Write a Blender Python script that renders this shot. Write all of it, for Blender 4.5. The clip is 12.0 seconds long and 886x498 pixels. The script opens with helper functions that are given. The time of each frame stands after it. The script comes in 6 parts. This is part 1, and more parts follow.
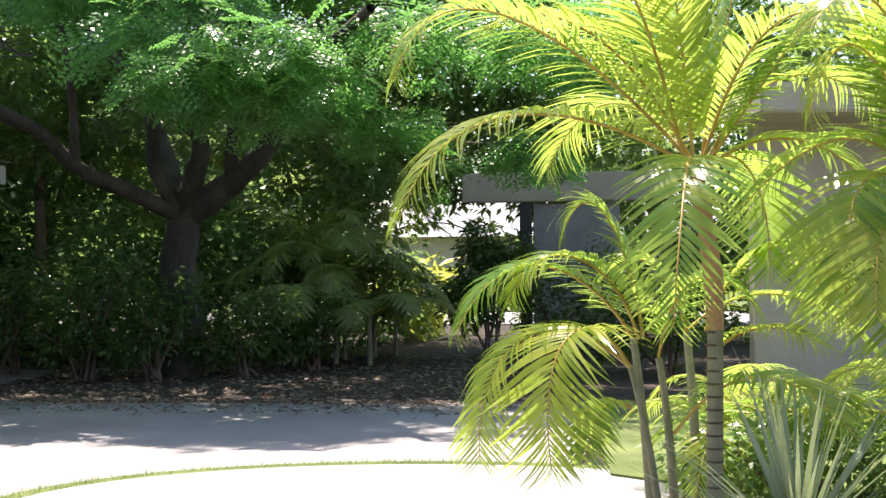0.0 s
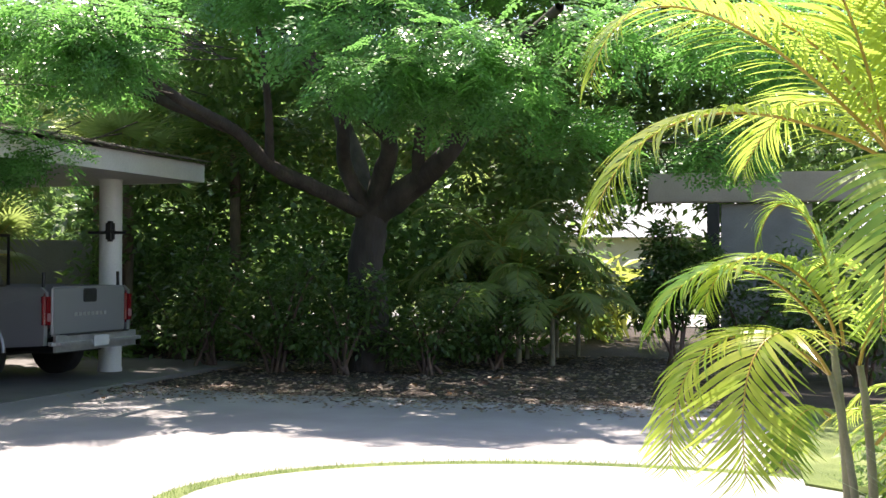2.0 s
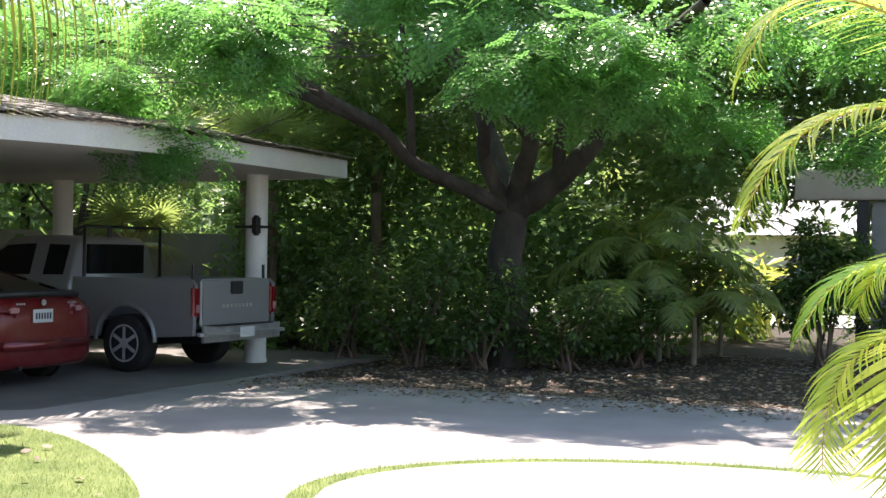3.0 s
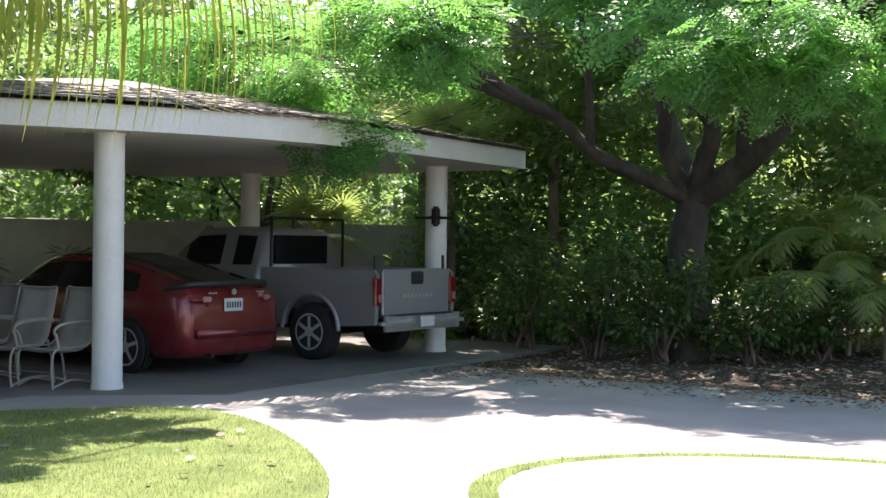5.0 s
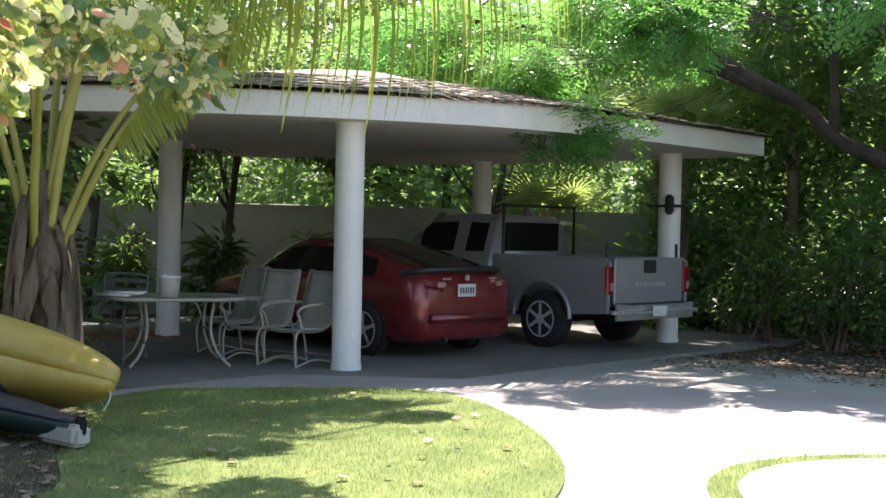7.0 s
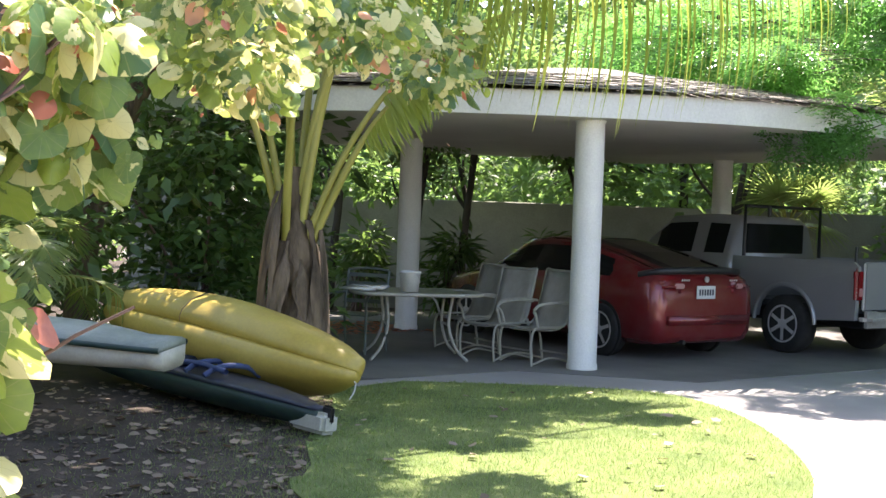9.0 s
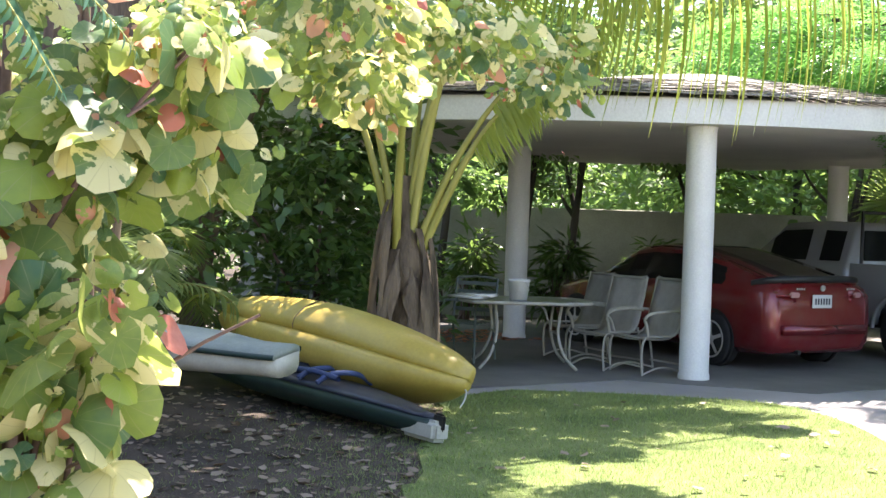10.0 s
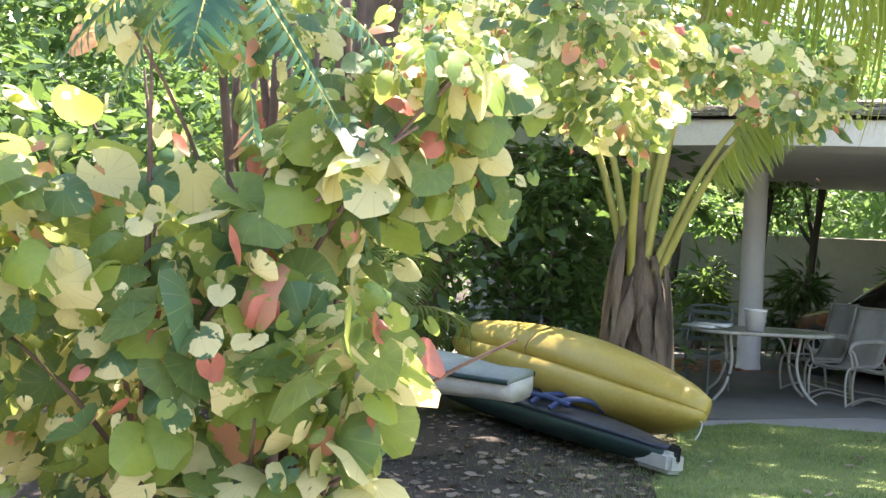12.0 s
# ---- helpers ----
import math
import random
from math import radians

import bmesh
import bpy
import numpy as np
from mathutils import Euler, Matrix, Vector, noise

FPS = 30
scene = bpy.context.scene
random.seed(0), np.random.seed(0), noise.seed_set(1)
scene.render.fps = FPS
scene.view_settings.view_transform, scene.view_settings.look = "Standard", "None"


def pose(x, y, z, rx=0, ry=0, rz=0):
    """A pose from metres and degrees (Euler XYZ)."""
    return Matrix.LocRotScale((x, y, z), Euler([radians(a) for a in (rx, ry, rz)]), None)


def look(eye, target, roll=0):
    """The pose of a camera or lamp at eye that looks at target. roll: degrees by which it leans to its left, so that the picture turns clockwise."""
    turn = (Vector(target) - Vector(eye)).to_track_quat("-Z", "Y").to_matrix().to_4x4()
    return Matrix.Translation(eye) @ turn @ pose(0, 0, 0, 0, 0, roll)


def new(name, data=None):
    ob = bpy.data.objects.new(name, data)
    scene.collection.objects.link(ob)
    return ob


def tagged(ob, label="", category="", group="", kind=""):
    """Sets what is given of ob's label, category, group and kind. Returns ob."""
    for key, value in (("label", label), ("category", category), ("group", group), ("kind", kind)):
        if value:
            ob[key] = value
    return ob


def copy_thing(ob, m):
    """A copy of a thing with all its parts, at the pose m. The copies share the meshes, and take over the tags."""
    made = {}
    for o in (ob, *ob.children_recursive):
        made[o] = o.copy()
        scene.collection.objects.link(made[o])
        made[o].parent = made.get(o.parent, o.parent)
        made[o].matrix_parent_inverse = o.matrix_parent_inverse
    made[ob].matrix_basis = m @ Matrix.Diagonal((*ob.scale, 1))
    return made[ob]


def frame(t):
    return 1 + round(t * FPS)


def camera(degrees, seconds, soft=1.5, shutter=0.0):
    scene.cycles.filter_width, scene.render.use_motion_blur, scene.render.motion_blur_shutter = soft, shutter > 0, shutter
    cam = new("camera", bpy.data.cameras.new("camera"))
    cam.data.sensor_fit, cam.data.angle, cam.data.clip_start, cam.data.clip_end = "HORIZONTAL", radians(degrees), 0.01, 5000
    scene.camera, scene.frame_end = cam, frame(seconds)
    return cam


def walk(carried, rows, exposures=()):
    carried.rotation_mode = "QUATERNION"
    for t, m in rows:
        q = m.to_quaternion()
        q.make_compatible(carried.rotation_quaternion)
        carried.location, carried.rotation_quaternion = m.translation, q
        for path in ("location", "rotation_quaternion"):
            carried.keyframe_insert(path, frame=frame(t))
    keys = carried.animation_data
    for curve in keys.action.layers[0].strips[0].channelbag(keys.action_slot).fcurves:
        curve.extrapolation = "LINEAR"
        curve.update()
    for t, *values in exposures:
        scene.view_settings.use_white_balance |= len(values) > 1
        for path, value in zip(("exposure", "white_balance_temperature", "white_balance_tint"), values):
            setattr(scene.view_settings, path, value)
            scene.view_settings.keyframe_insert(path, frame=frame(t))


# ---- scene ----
cam = camera(40.0, 12.0)
# seconds, place, yaw, pitch and lean of the hand-held camera, turning on the spot
ROWS = [
    (0.0, -0.065, -0.005, 1.550, 8.64, 0.51, 0.53),
    (0.5, -0.078, -0.008, 1.550, 10.38, 0.40, 0.20),
    (1.0, -0.090, -0.010, 1.550, 12.03, 0.33, 0.08),
    (1.5, -0.106, -0.013, 1.550, 14.21, 0.36, 0.20),
    (2.0, -0.126, -0.019, 1.550, 17.08, 0.51, -0.23),
    (2.5, -0.152, -0.028, 1.550, 20.70, 0.42, -0.67),
    (4.5, -0.210, -0.054, 1.550, 29.04, -0.12, -0.53),
    (5.0, -0.226, -0.064, 1.550, 31.66, -0.29, -0.72),
    (5.5, -0.244, -0.076, 1.550, 34.47, -0.62, -0.82),
    (6.0, -0.258, -0.085, 1.550, 36.81, -0.97, -0.98),
    (6.5, -0.273, -0.098, 1.550, 39.48, -0.97, -1.11),
    (7.0, -0.289, -0.112, 1.550, 42.26, -1.06, -1.23),
    (9.0, -0.345, -0.172, 1.550, 53.07, -1.44, -2.01),
    (9.5, -0.355, -0.187, 1.550, 55.55, -1.48, -1.83),
    (10.0, -0.365, -0.203, 1.550, 58.03, -1.22, -1.84),
    (10.5, -0.373, -0.216, 1.550, 60.05, -1.14, -1.84),
    (11.0, -0.383, -0.234, 1.550, 62.85, -1.20, -2.28),
    (11.5, -0.393, -0.255, 1.550, 65.93, -0.97, -2.09),
    (12.0, -0.401, -0.273, 1.550, 68.57, -0.43, -2.57),
]
walk(cam, [(t, pose(x, y, z, 90 + pitch, lean, yaw)) for t, x, y, z, yaw, pitch, lean in ROWS],
     exposures=[(0.0, 1.15, 7000, 19), (2.7, 1.45, 7000, 19), (5.5, 1.6, 7000, 19), (7.5, 1.65, 7000, 19), (9.0, 2.0, 7000, 19), (12.0, 2.35, 7000, 19)])

# ---- light: a high tropical sun behind the trees, and the sky ----
SUN_TURN, SUN_HIGH = -26.0, 65.0
sun_way = Vector((math.sin(radians(SUN_TURN)) * math.cos(radians(SUN_HIGH)), math.cos(radians(SUN_TURN)) * math.cos(radians(SUN_HIGH)), math.sin(radians(SUN_HIGH))))
world = bpy.data.worlds.new("world")
scene.world = world
world.use_nodes = True
wt = world.node_tree
sky = wt.nodes.new("ShaderNodeTexSky")
sky.sky_type, sky.sun_disc = "NISHITA", False
sky.sun_elevation, sky.sun_rotation = radians(SUN_HIGH), radians(SUN_TURN % 360)
sky.air_density, sky.dust_density = 1.0, 1.0
bg = wt.nodes["Background"]
wt.links.new(sky.outputs[0], bg.inputs[0])
bg.inputs[1].default_value = 0.14
sun = new("sun", bpy.data.lights.new("sun", "SUN"))
sun.data.energy, sun.data.angle, sun.data.color = 5.0, radians(0.53), (1.0, 0.95, 0.87)
sun.matrix_world = look(sun_way * 60, (0, 0, 0))


# ---- materials ----
def nodes_of(name):
    m = bpy.data.materials.new(name)
    m.use_nodes = True
    t = m.node_tree
    return m, t, t.nodes["Principled BSDF"], t.nodes["Material Output"]


def ramp(t, fac, stops):
    r = t.nodes.new("ShaderNodeValToRGB")
    el = r.color_ramp.elements
    while len(el) < len(stops):
        el.new(0.5)
    for e, (p, c) in zip(el, stops):
        e.position, e.color = p, (*c, 1)
    t.links.new(fac, r.inputs[0])
    return r.outputs[0]


def noise_of(t, scale, detail=4, rough=0.55, coords="Object", stretch=None):
    c = t.nodes.new("ShaderNodeTexCoord")
    n = t.nodes.new("ShaderNodeTexNoise")
    n.inputs["Scale"].default_value, n.inputs["Detail"].default_value, n.inputs["Roughness"].default_value = scale, detail, rough
    if stretch:
        mp = t.nodes.new("ShaderNodeMapping")
        mp.inputs["Scale"].default_value = stretch
        t.links.new(c.outputs[coords], mp.inputs[0])
        t.links.new(mp.outputs[0], n.inputs["Vector"])
    else:
        t.links.new(c.outputs[coords], n.inputs["Vector"])
    return n.outputs["Fac"]


def mix_rgb(t, fac, a, b, how="MIX"):
    m = t.nodes.new("ShaderNodeMix")
    m.data_type, m.blend_type = "RGBA", how
    for sock, v in ((m.inputs[0], fac), (m.inputs[6], a), (m.inputs[7], b)):
        if isinstance(v, (int, float)):
            sock.default_value = v
        elif isinstance(v, tuple):
            sock.default_value = (*v, 1)
        else:
            t.links.new(v, sock)
    return m.outputs[2]


def bump_of(t, p, height, strength, dist):
    b = t.nodes.new("ShaderNodeBump")
    b.inputs["Strength"].default_value, b.inputs["Distance"].default_value = strength, dist
    t.links.new(height, b.inputs["Height"])
    t.links.new(b.outputs[0], p.inputs["Normal"])


def surface(name, dark, light, scale=3.0, fine=60.0, rough=0.8, metal=0.0, bump=0.3, dist=0.005, stretch=None, coat=0.0, spread=(0.3, 0.7)):
    """A worn surface: stains at one scale and grain at another."""
    m, t, p, _ = nodes_of(name)
    big, small = noise_of(t, scale, 5, 0.6, stretch=stretch), noise_of(t, fine, 3, 0.6, stretch=stretch)
    c = ramp(t, big, [(spread[0], dark), (spread[1], light)])
    g = ramp(t, small, [(0.25, (0.72, 0.72, 0.72)), (0.75, (1.0, 1.0, 1.0))])
    t.links.new(mix_rgb(t, 0.6, c, g, "MULTIPLY"), p.inputs["Base Color"])
    p.inputs["Roughness"].default_value, p.inputs["Metallic"].default_value = rough, metal
    p.inputs["Coat Weight"].default_value = coat
    p.inputs["Coat Roughness"].default_value = 0.08
    if bump:
        bump_of(t, p, small, bump, dist)
    return m


def foliage(name, dark, light, through_tint, amount=0.4, rough=0.42, scale=0.6, by_frond=0.0):
    """Leaves: colour by leaf and by patch of the crown, light shining through the blades."""
    m, t, p, out = nodes_of(name)
    g = t.nodes.new("ShaderNodeNewGeometry")
    patch = noise_of(t, scale, 3)
    add = t.nodes.new("ShaderNodeMath")
    add.operation = "MULTIPLY_ADD"
    t.links.new(g.outputs["Random Per Island"], add.inputs[0])
    add.inputs[1].default_value = 0.6
    t.links.new(patch, add.inputs[2])
    share = add.outputs[0]
    if by_frond:
        # frond tones imitate light: yellow-green for backlit fronds, darker green for shaded ones
        info, more = t.nodes.new("ShaderNodeObjectInfo"), t.nodes.new("ShaderNodeMath")
        more.operation = "MULTIPLY_ADD"
        t.links.new(info.outputs["Random"], more.inputs[0])
        more.inputs[1].default_value = by_frond
        less = t.nodes.new("ShaderNodeMath")
        less.operation = "SUBTRACT"
        t.links.new(share, less.inputs[0])
        less.inputs[1].default_value = by_frond * 0.58
        t.links.new(less.outputs[0], more.inputs[2])
        share = more.outputs[0]
    c = ramp(t, share, [(0.35, dark), (1.0, light)])
    t.links.new(c, p.inputs["Base Color"])
    p.inputs["Roughness"].default_value = rough
    tr = t.nodes.new("ShaderNodeBsdfTranslucent")
    t.links.new(mix_rgb(t, 0.75, c, through_tint), tr.inputs["Color"])
    mx = t.nodes.new("ShaderNodeMixShader")
    mx.inputs[0].default_value = amount
    t.links.new(p.outputs[0], mx.inputs[1])
    t.links.new(tr.outputs[0], mx.inputs[2])
    t.links.new(mx.outputs[0], out.inputs["Surface"])
    return m


M_PAVE = surface("pale_concrete", (0.29, 0.275, 0.27), (0.40, 0.385, 0.38), 0.7, 90, 0.85, bump=0.25)
M_PAVE_IN = surface("grey_concrete", (0.32, 0.315, 0.32), (0.42, 0.41, 0.42), 0.9, 90, 0.85, bump=0.25)
# carport floor: driveway concrete with the roof's shade put into the colour
M_SLAB = surface("shade_toned_concrete", (0.14, 0.133, 0.125), (0.23, 0.22, 0.21), 0.9, 70, 0.8, bump=0.25)
M_DIRT = surface("leafy_soil", (0.032, 0.025, 0.019), (0.085, 0.064, 0.05), 2.5, 45, 0.95, bump=0.8, dist=0.02)
M_LAWN = surface("lawn_soil", (0.08, 0.13, 0.03), (0.22, 0.27, 0.09), 1.6, 55, 0.95, bump=0.8, dist=0.02)
M_WHITE = surface("white_paint", (0.70, 0.70, 0.68), (0.82, 0.82, 0.80), 1.2, 40, 0.55, bump=0.08)
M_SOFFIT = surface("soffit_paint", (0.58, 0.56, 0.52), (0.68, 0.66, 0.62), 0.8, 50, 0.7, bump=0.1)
M_COLUMN = surface("column_paint", (0.76, 0.76, 0.74), (0.86, 0.86, 0.84), 1.6, 60, 0.6, bump=0.12)
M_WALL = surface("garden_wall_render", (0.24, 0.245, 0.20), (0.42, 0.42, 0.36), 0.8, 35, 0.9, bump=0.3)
M_SHINGLE = surface("weathered_shingle", (0.12, 0.10, 0.085), (0.30, 0.27, 0.24), 2.0, 30, 0.7, bump=0.5)
M_BARK = surface("grey_bark", (0.028, 0.023, 0.019), (0.10, 0.084, 0.07), 2.5, 25, 0.9, bump=0.9, dist=0.02, stretch=(1, 1, 0.3))
M_TWIG = surface("brown_twig", (0.10, 0.06, 0.045), (0.22, 0.15, 0.12), 6, 60, 0.8, bump=0.4)
M_STEM = surface("ringed_palm_stem", (0.20, 0.19, 0.13), (0.36, 0.34, 0.26), 6, 60, 0.7, bump=0.3)
M_SHAFT = surface("orange_crownshaft", (0.40, 0.20, 0.08), (0.55, 0.34, 0.16), 5, 40, 0.5, bump=0.15)
M_RACHIS = surface("yellow_rachis", (0.45, 0.28, 0.05), (0.62, 0.42, 0.10), 8, 50, 0.45, bump=0.1)
M_PETIOLE = surface("yellow_green_petiole", (0.30, 0.28, 0.05), (0.52, 0.46, 0.12), 3, 30, 0.45, bump=0.15, stretch=(1, 1, 0.2))
M_HUSK = surface("dry_palm_husk", (0.035, 0.024, 0.016), (0.30, 0.22, 0.15), 5, 40, 0.9, bump=0.8, dist=0.015, stretch=(1, 1, 0.2))
M_ARECA = foliage("areca_leaf", (0.045, 0.16, 0.035), (0.42, 0.42, 0.08), (0.57, 0.80, 0.14), 0.55, 0.24, 1.6, 0.8)
M_TREE = foliage("feathery_leaf", (0.04, 0.12, 0.035), (0.12, 0.28, 0.08), (0.32, 0.74, 0.17), 0.45, 0.3, 0.7)
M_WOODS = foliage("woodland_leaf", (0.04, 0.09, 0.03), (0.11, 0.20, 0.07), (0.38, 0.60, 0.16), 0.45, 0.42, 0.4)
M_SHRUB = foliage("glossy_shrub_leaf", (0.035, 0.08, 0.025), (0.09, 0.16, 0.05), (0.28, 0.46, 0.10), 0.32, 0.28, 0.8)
M_COCO = foliage("coconut_leaf", (0.14, 0.20, 0.03), (0.32, 0.36, 0.08), (0.62, 0.70, 0.15), 0.5, 0.35, 1.0)
M_PALMDARK = foliage("dark_palm_leaf", (0.07, 0.12, 0.035), (0.22, 0.28, 0.10), (0.50, 0.66, 0.18), 0.45, 0.28, 0.8)
M_GRASS = foliage("grass_blade", (0.10, 0.19, 0.05), (0.30, 0.37, 0.14), (0.42, 0.58, 0.18), 0.35, 0.5, 1.0)
M_LITTER = foliage("dry_leaf", (0.05, 0.034, 0.024), (0.36, 0.29, 0.23), (0.35, 0.2, 0.1), 0.2, 0.7, 1.0)


# ---- mesh tools ----
def mesh_np(name, V, F, mat, uv=None, smooth=False):
    """A mesh from arrays of places and of four-cornered faces."""
    V, F = np.asarray(V, np.float32), np.asarray(F, np.int32)
    me = bpy.data.meshes.new(name)
    me.vertices.add(len(V))
    me.vertices.foreach_set("co", V.ravel())
    me.loops.add(F.size)
    me.loops.foreach_set("vertex_index", F.ravel())
    me.polygons.add(len(F))
    k = F.shape[1]
    me.polygons.foreach_set("loop_start", np.arange(0, F.size, k, dtype=np.int32))
    me.polygons.foreach_set("loop_total", np.full(len(F), k, np.int32))
    if smooth:
        me.polygons.foreach_set("use_smooth", np.ones(len(F), bool))
    if uv is not None:
        layer = me.uv_layers.new(name="UVMap")
        layer.data.foreach_set("uv", np.asarray(uv, np.float32)[F.ravel()].ravel())
    me.update(calc_edges=True)
    me.validate()
    me.materials.append(mat)
    return me


def put(name, me, parent=None, label=""):
    ob = new(name, me)
    ob.parent = parent
    return tagged(ob, label)


def part(name, bm, mat, parent, label="", smooth=False):
    me = bpy.data.meshes.new(name)
    if smooth:
        for f in bm.faces:
            f.smooth = True
    bm.to_mesh(me)
    bm.free()
    me.materials.append(mat)
    return put(name, me, parent, label)


def empty(name, m, label, category, group="", kind=""):
    ob = new(name)
    ob.matrix_basis = m
    ob.empty_display_size = 0.1
    return tagged(ob, label, category, group, kind)


def join(pieces):
    Vs, Fs, n = [], [], 0
    for V, F in pieces:
        Vs.append(np.asarray(V, float))
        Fs.append(np.asarray(F, int) + n)
        n += len(V)
    return np.concatenate(Vs), np.concatenate(Fs)


def frames(way, up=(0, 0, 1), spin=None):
    """Turns whose y axis is way and whose z axis leans to up."""
    y = way / np.linalg.norm(way, axis=1)[:, None]
    up = np.broadcast_to(np.asarray(up, float), y.shape)
    x = np.cross(y, up)
    n = np.linalg.norm(x, axis=1)[:, None]
    x = np.where(n > 1e-4, x / np.maximum(n, 1e-9), [[1.0, 0, 0]])
    z = np.cross(x, y)
    if spin is not None:
        c, s = np.cos(spin)[:, None], np.sin(spin)[:, None]
        x, z = x * c + z * s, z * c - x * s
    return np.stack([x, y, z], 2)


def strew(shape, at, turn, size):
    """Copies of one small shape, joined."""
    V, F = shape
    P = np.einsum("kij,vj->kvi", turn, V) * np.asarray(size)[:, None, None] + np.asarray(at)[:, None, :]
    k = len(P)
    return P.reshape(-1, 3), (F[None] + (np.arange(k) * len(V))[:, None, None]).reshape(-1, F.shape[1])


def curve(ctrl, n):
    """A smooth line through control points (Catmull-Rom)."""
    c = np.asarray(ctrl, float)
    c = np.vstack([2 * c[0] - c[1], c, 2 * c[-1] - c[-2]])
    out = []
    for u in np.linspace(0, len(c) - 3 - 1e-6, n):
        i, f = int(u), u - int(u)
        a, b, d, e = c[i:i + 4]
        out.append(0.5 * (2 * b + (d - a) * f + (2 * a - 5 * b + 4 * d - e) * f * f + (3 * b - a - 3 * d + e) * f ** 3))
    return np.array(out)


def bezier(ctrl, n):
    c = np.asarray(ctrl, float)
    u = np.linspace(0, 1, n)[:, None]
    while len(c) > 1 and c.ndim == 2 and len(c) <= 4:
        k = len(c) - 1
        return sum(math.comb(k, i) * (1 - u) ** (k - i) * u ** i * c[i] for i in range(k + 1))


def tube(line, radii, sides=8, wobble=0.0, rng=None):
    line = np.asarray(line, float)
    n = len(line)
    way = np.gradient(line, axis=0)
    fr = frames(way, (0.3, 0.2, 0.93))
    a = np.linspace(0, 2 * np.pi, sides, endpoint=False)
    ring = np.stack([np.cos(a), 0 * a, np.sin(a)], 1)
    r = np.broadcast_to(np.asarray(radii, float), (n,))[:, None, None]
    if wobble:
        r = r * (1 + wobble * rng.standard_normal((n, sides, 1)))
    V = line[:, None, :] + np.einsum("kij,vj->kvi", fr, ring) * r
    i, j = np.meshgrid(np.arange(n - 1), np.arange(sides), indexing="ij")
    j2 = (j + 1) % sides
    F = np.stack([i * sides + j, i * sides + j2, (i + 1) * sides + j2, (i + 1) * sides + j], -1).reshape(-1, 4)
    return V.reshape(-1, 3), F


LEAF = (np.array([(0, 0, 0), (-0.24, 0.42, 0.05), (0, 1, -0.12), (0.24, 0.42, 0.05)]), np.array([[0, 3, 2, 1]]))
PINNULE = (np.array([(0, 0, 0), (-0.25, 0.5, 0.04), (0, 1, -0.08), (0.25, 0.5, 0.04)]), np.array([[0, 3, 2, 1]]))
LONGLEAF = (np.array([(0, 0, 0), (-0.09, 0.4, 0.03), (0, 1, -0.15), (0.09, 0.4, 0.03)]), np.array([[0, 3, 2, 1]]))


def blade(segments=4, width=0.05, sag=0.25):
    """A long leaflet that narrows to its tip and sags."""
    u = np.linspace(0, 1, segments + 1)
    w = width * np.clip(np.minimum(0.35 + 4 * u, 1.0) * (1 - u ** 2.2), 0.03, 1)
    V = np.concatenate([np.stack([-w / 2, u, -sag * u ** 2 + w * 0.25], 1), np.stack([w / 2, u, -sag * u ** 2 + w * 0.25], 1)])
    i, n = np.arange(segments), segments + 1
    return V, np.stack([i, n + i, n + i + 1, i + 1], 1)


def frond(ctrl, rng, pairs=45, length=0.5, width=0.05, spread=55, rise=25, hang=0.0, start=0.16, sag=0.3, thick=0.012, segments=4):
    """A feather palm frond along a bowed line: (leaflets, rachis)."""
    line = bezier(ctrl, 60)
    step = np.linalg.norm(np.diff(line, axis=0), axis=1)
    s = np.concatenate([[0], np.cumsum(step)]) / step.sum()
    u = np.repeat(np.linspace(start, 0.995, pairs), 2) + rng.uniform(-0.004, 0.004, pairs * 2)
    at = np.stack([np.interp(u, s, line[:, k]) for k in range(3)], 1)
    grad = np.gradient(line, s, axis=0)
    way = np.stack([np.interp(u, s, grad[:, k]) for k in range(3)], 1)
    fr = frames(way)
    side = np.tile([1.0, -1.0], pairs)
    a = np.radians(spread * (1.15 - 0.55 * u) + rng.uniform(-3.5, 3.5, len(u)))
    r = np.radians(rise + rng.uniform(-5, 5, len(u)))
    d = fr[:, :, 1] * np.cos(a)[:, None] + (fr[:, :, 0] * (side * np.cos(r))[:, None] + fr[:, :, 2] * np.sin(r)[:, None]) * np.sin(a)[:, None]
    d[:, 2] -= hang
    size = length * np.clip(np.sin(np.pi * np.clip(0.16 + 0.80 * (u - start) / (1 - start), 0, 1)) ** 0.6, 0.25, 1) * rng.uniform(0.88, 1.08, len(u))
    turn = frames(d, fr[:, :, 2], rng.uniform(-0.2, 0.2, len(u)) + side * 0.35)
    leaflets = strew(blade(segments, width / length, sag), at, turn, size)
    rachis = tube(line, np.linspace(thick, thick * 0.25, 60), 6)
    return leaflets, rachis


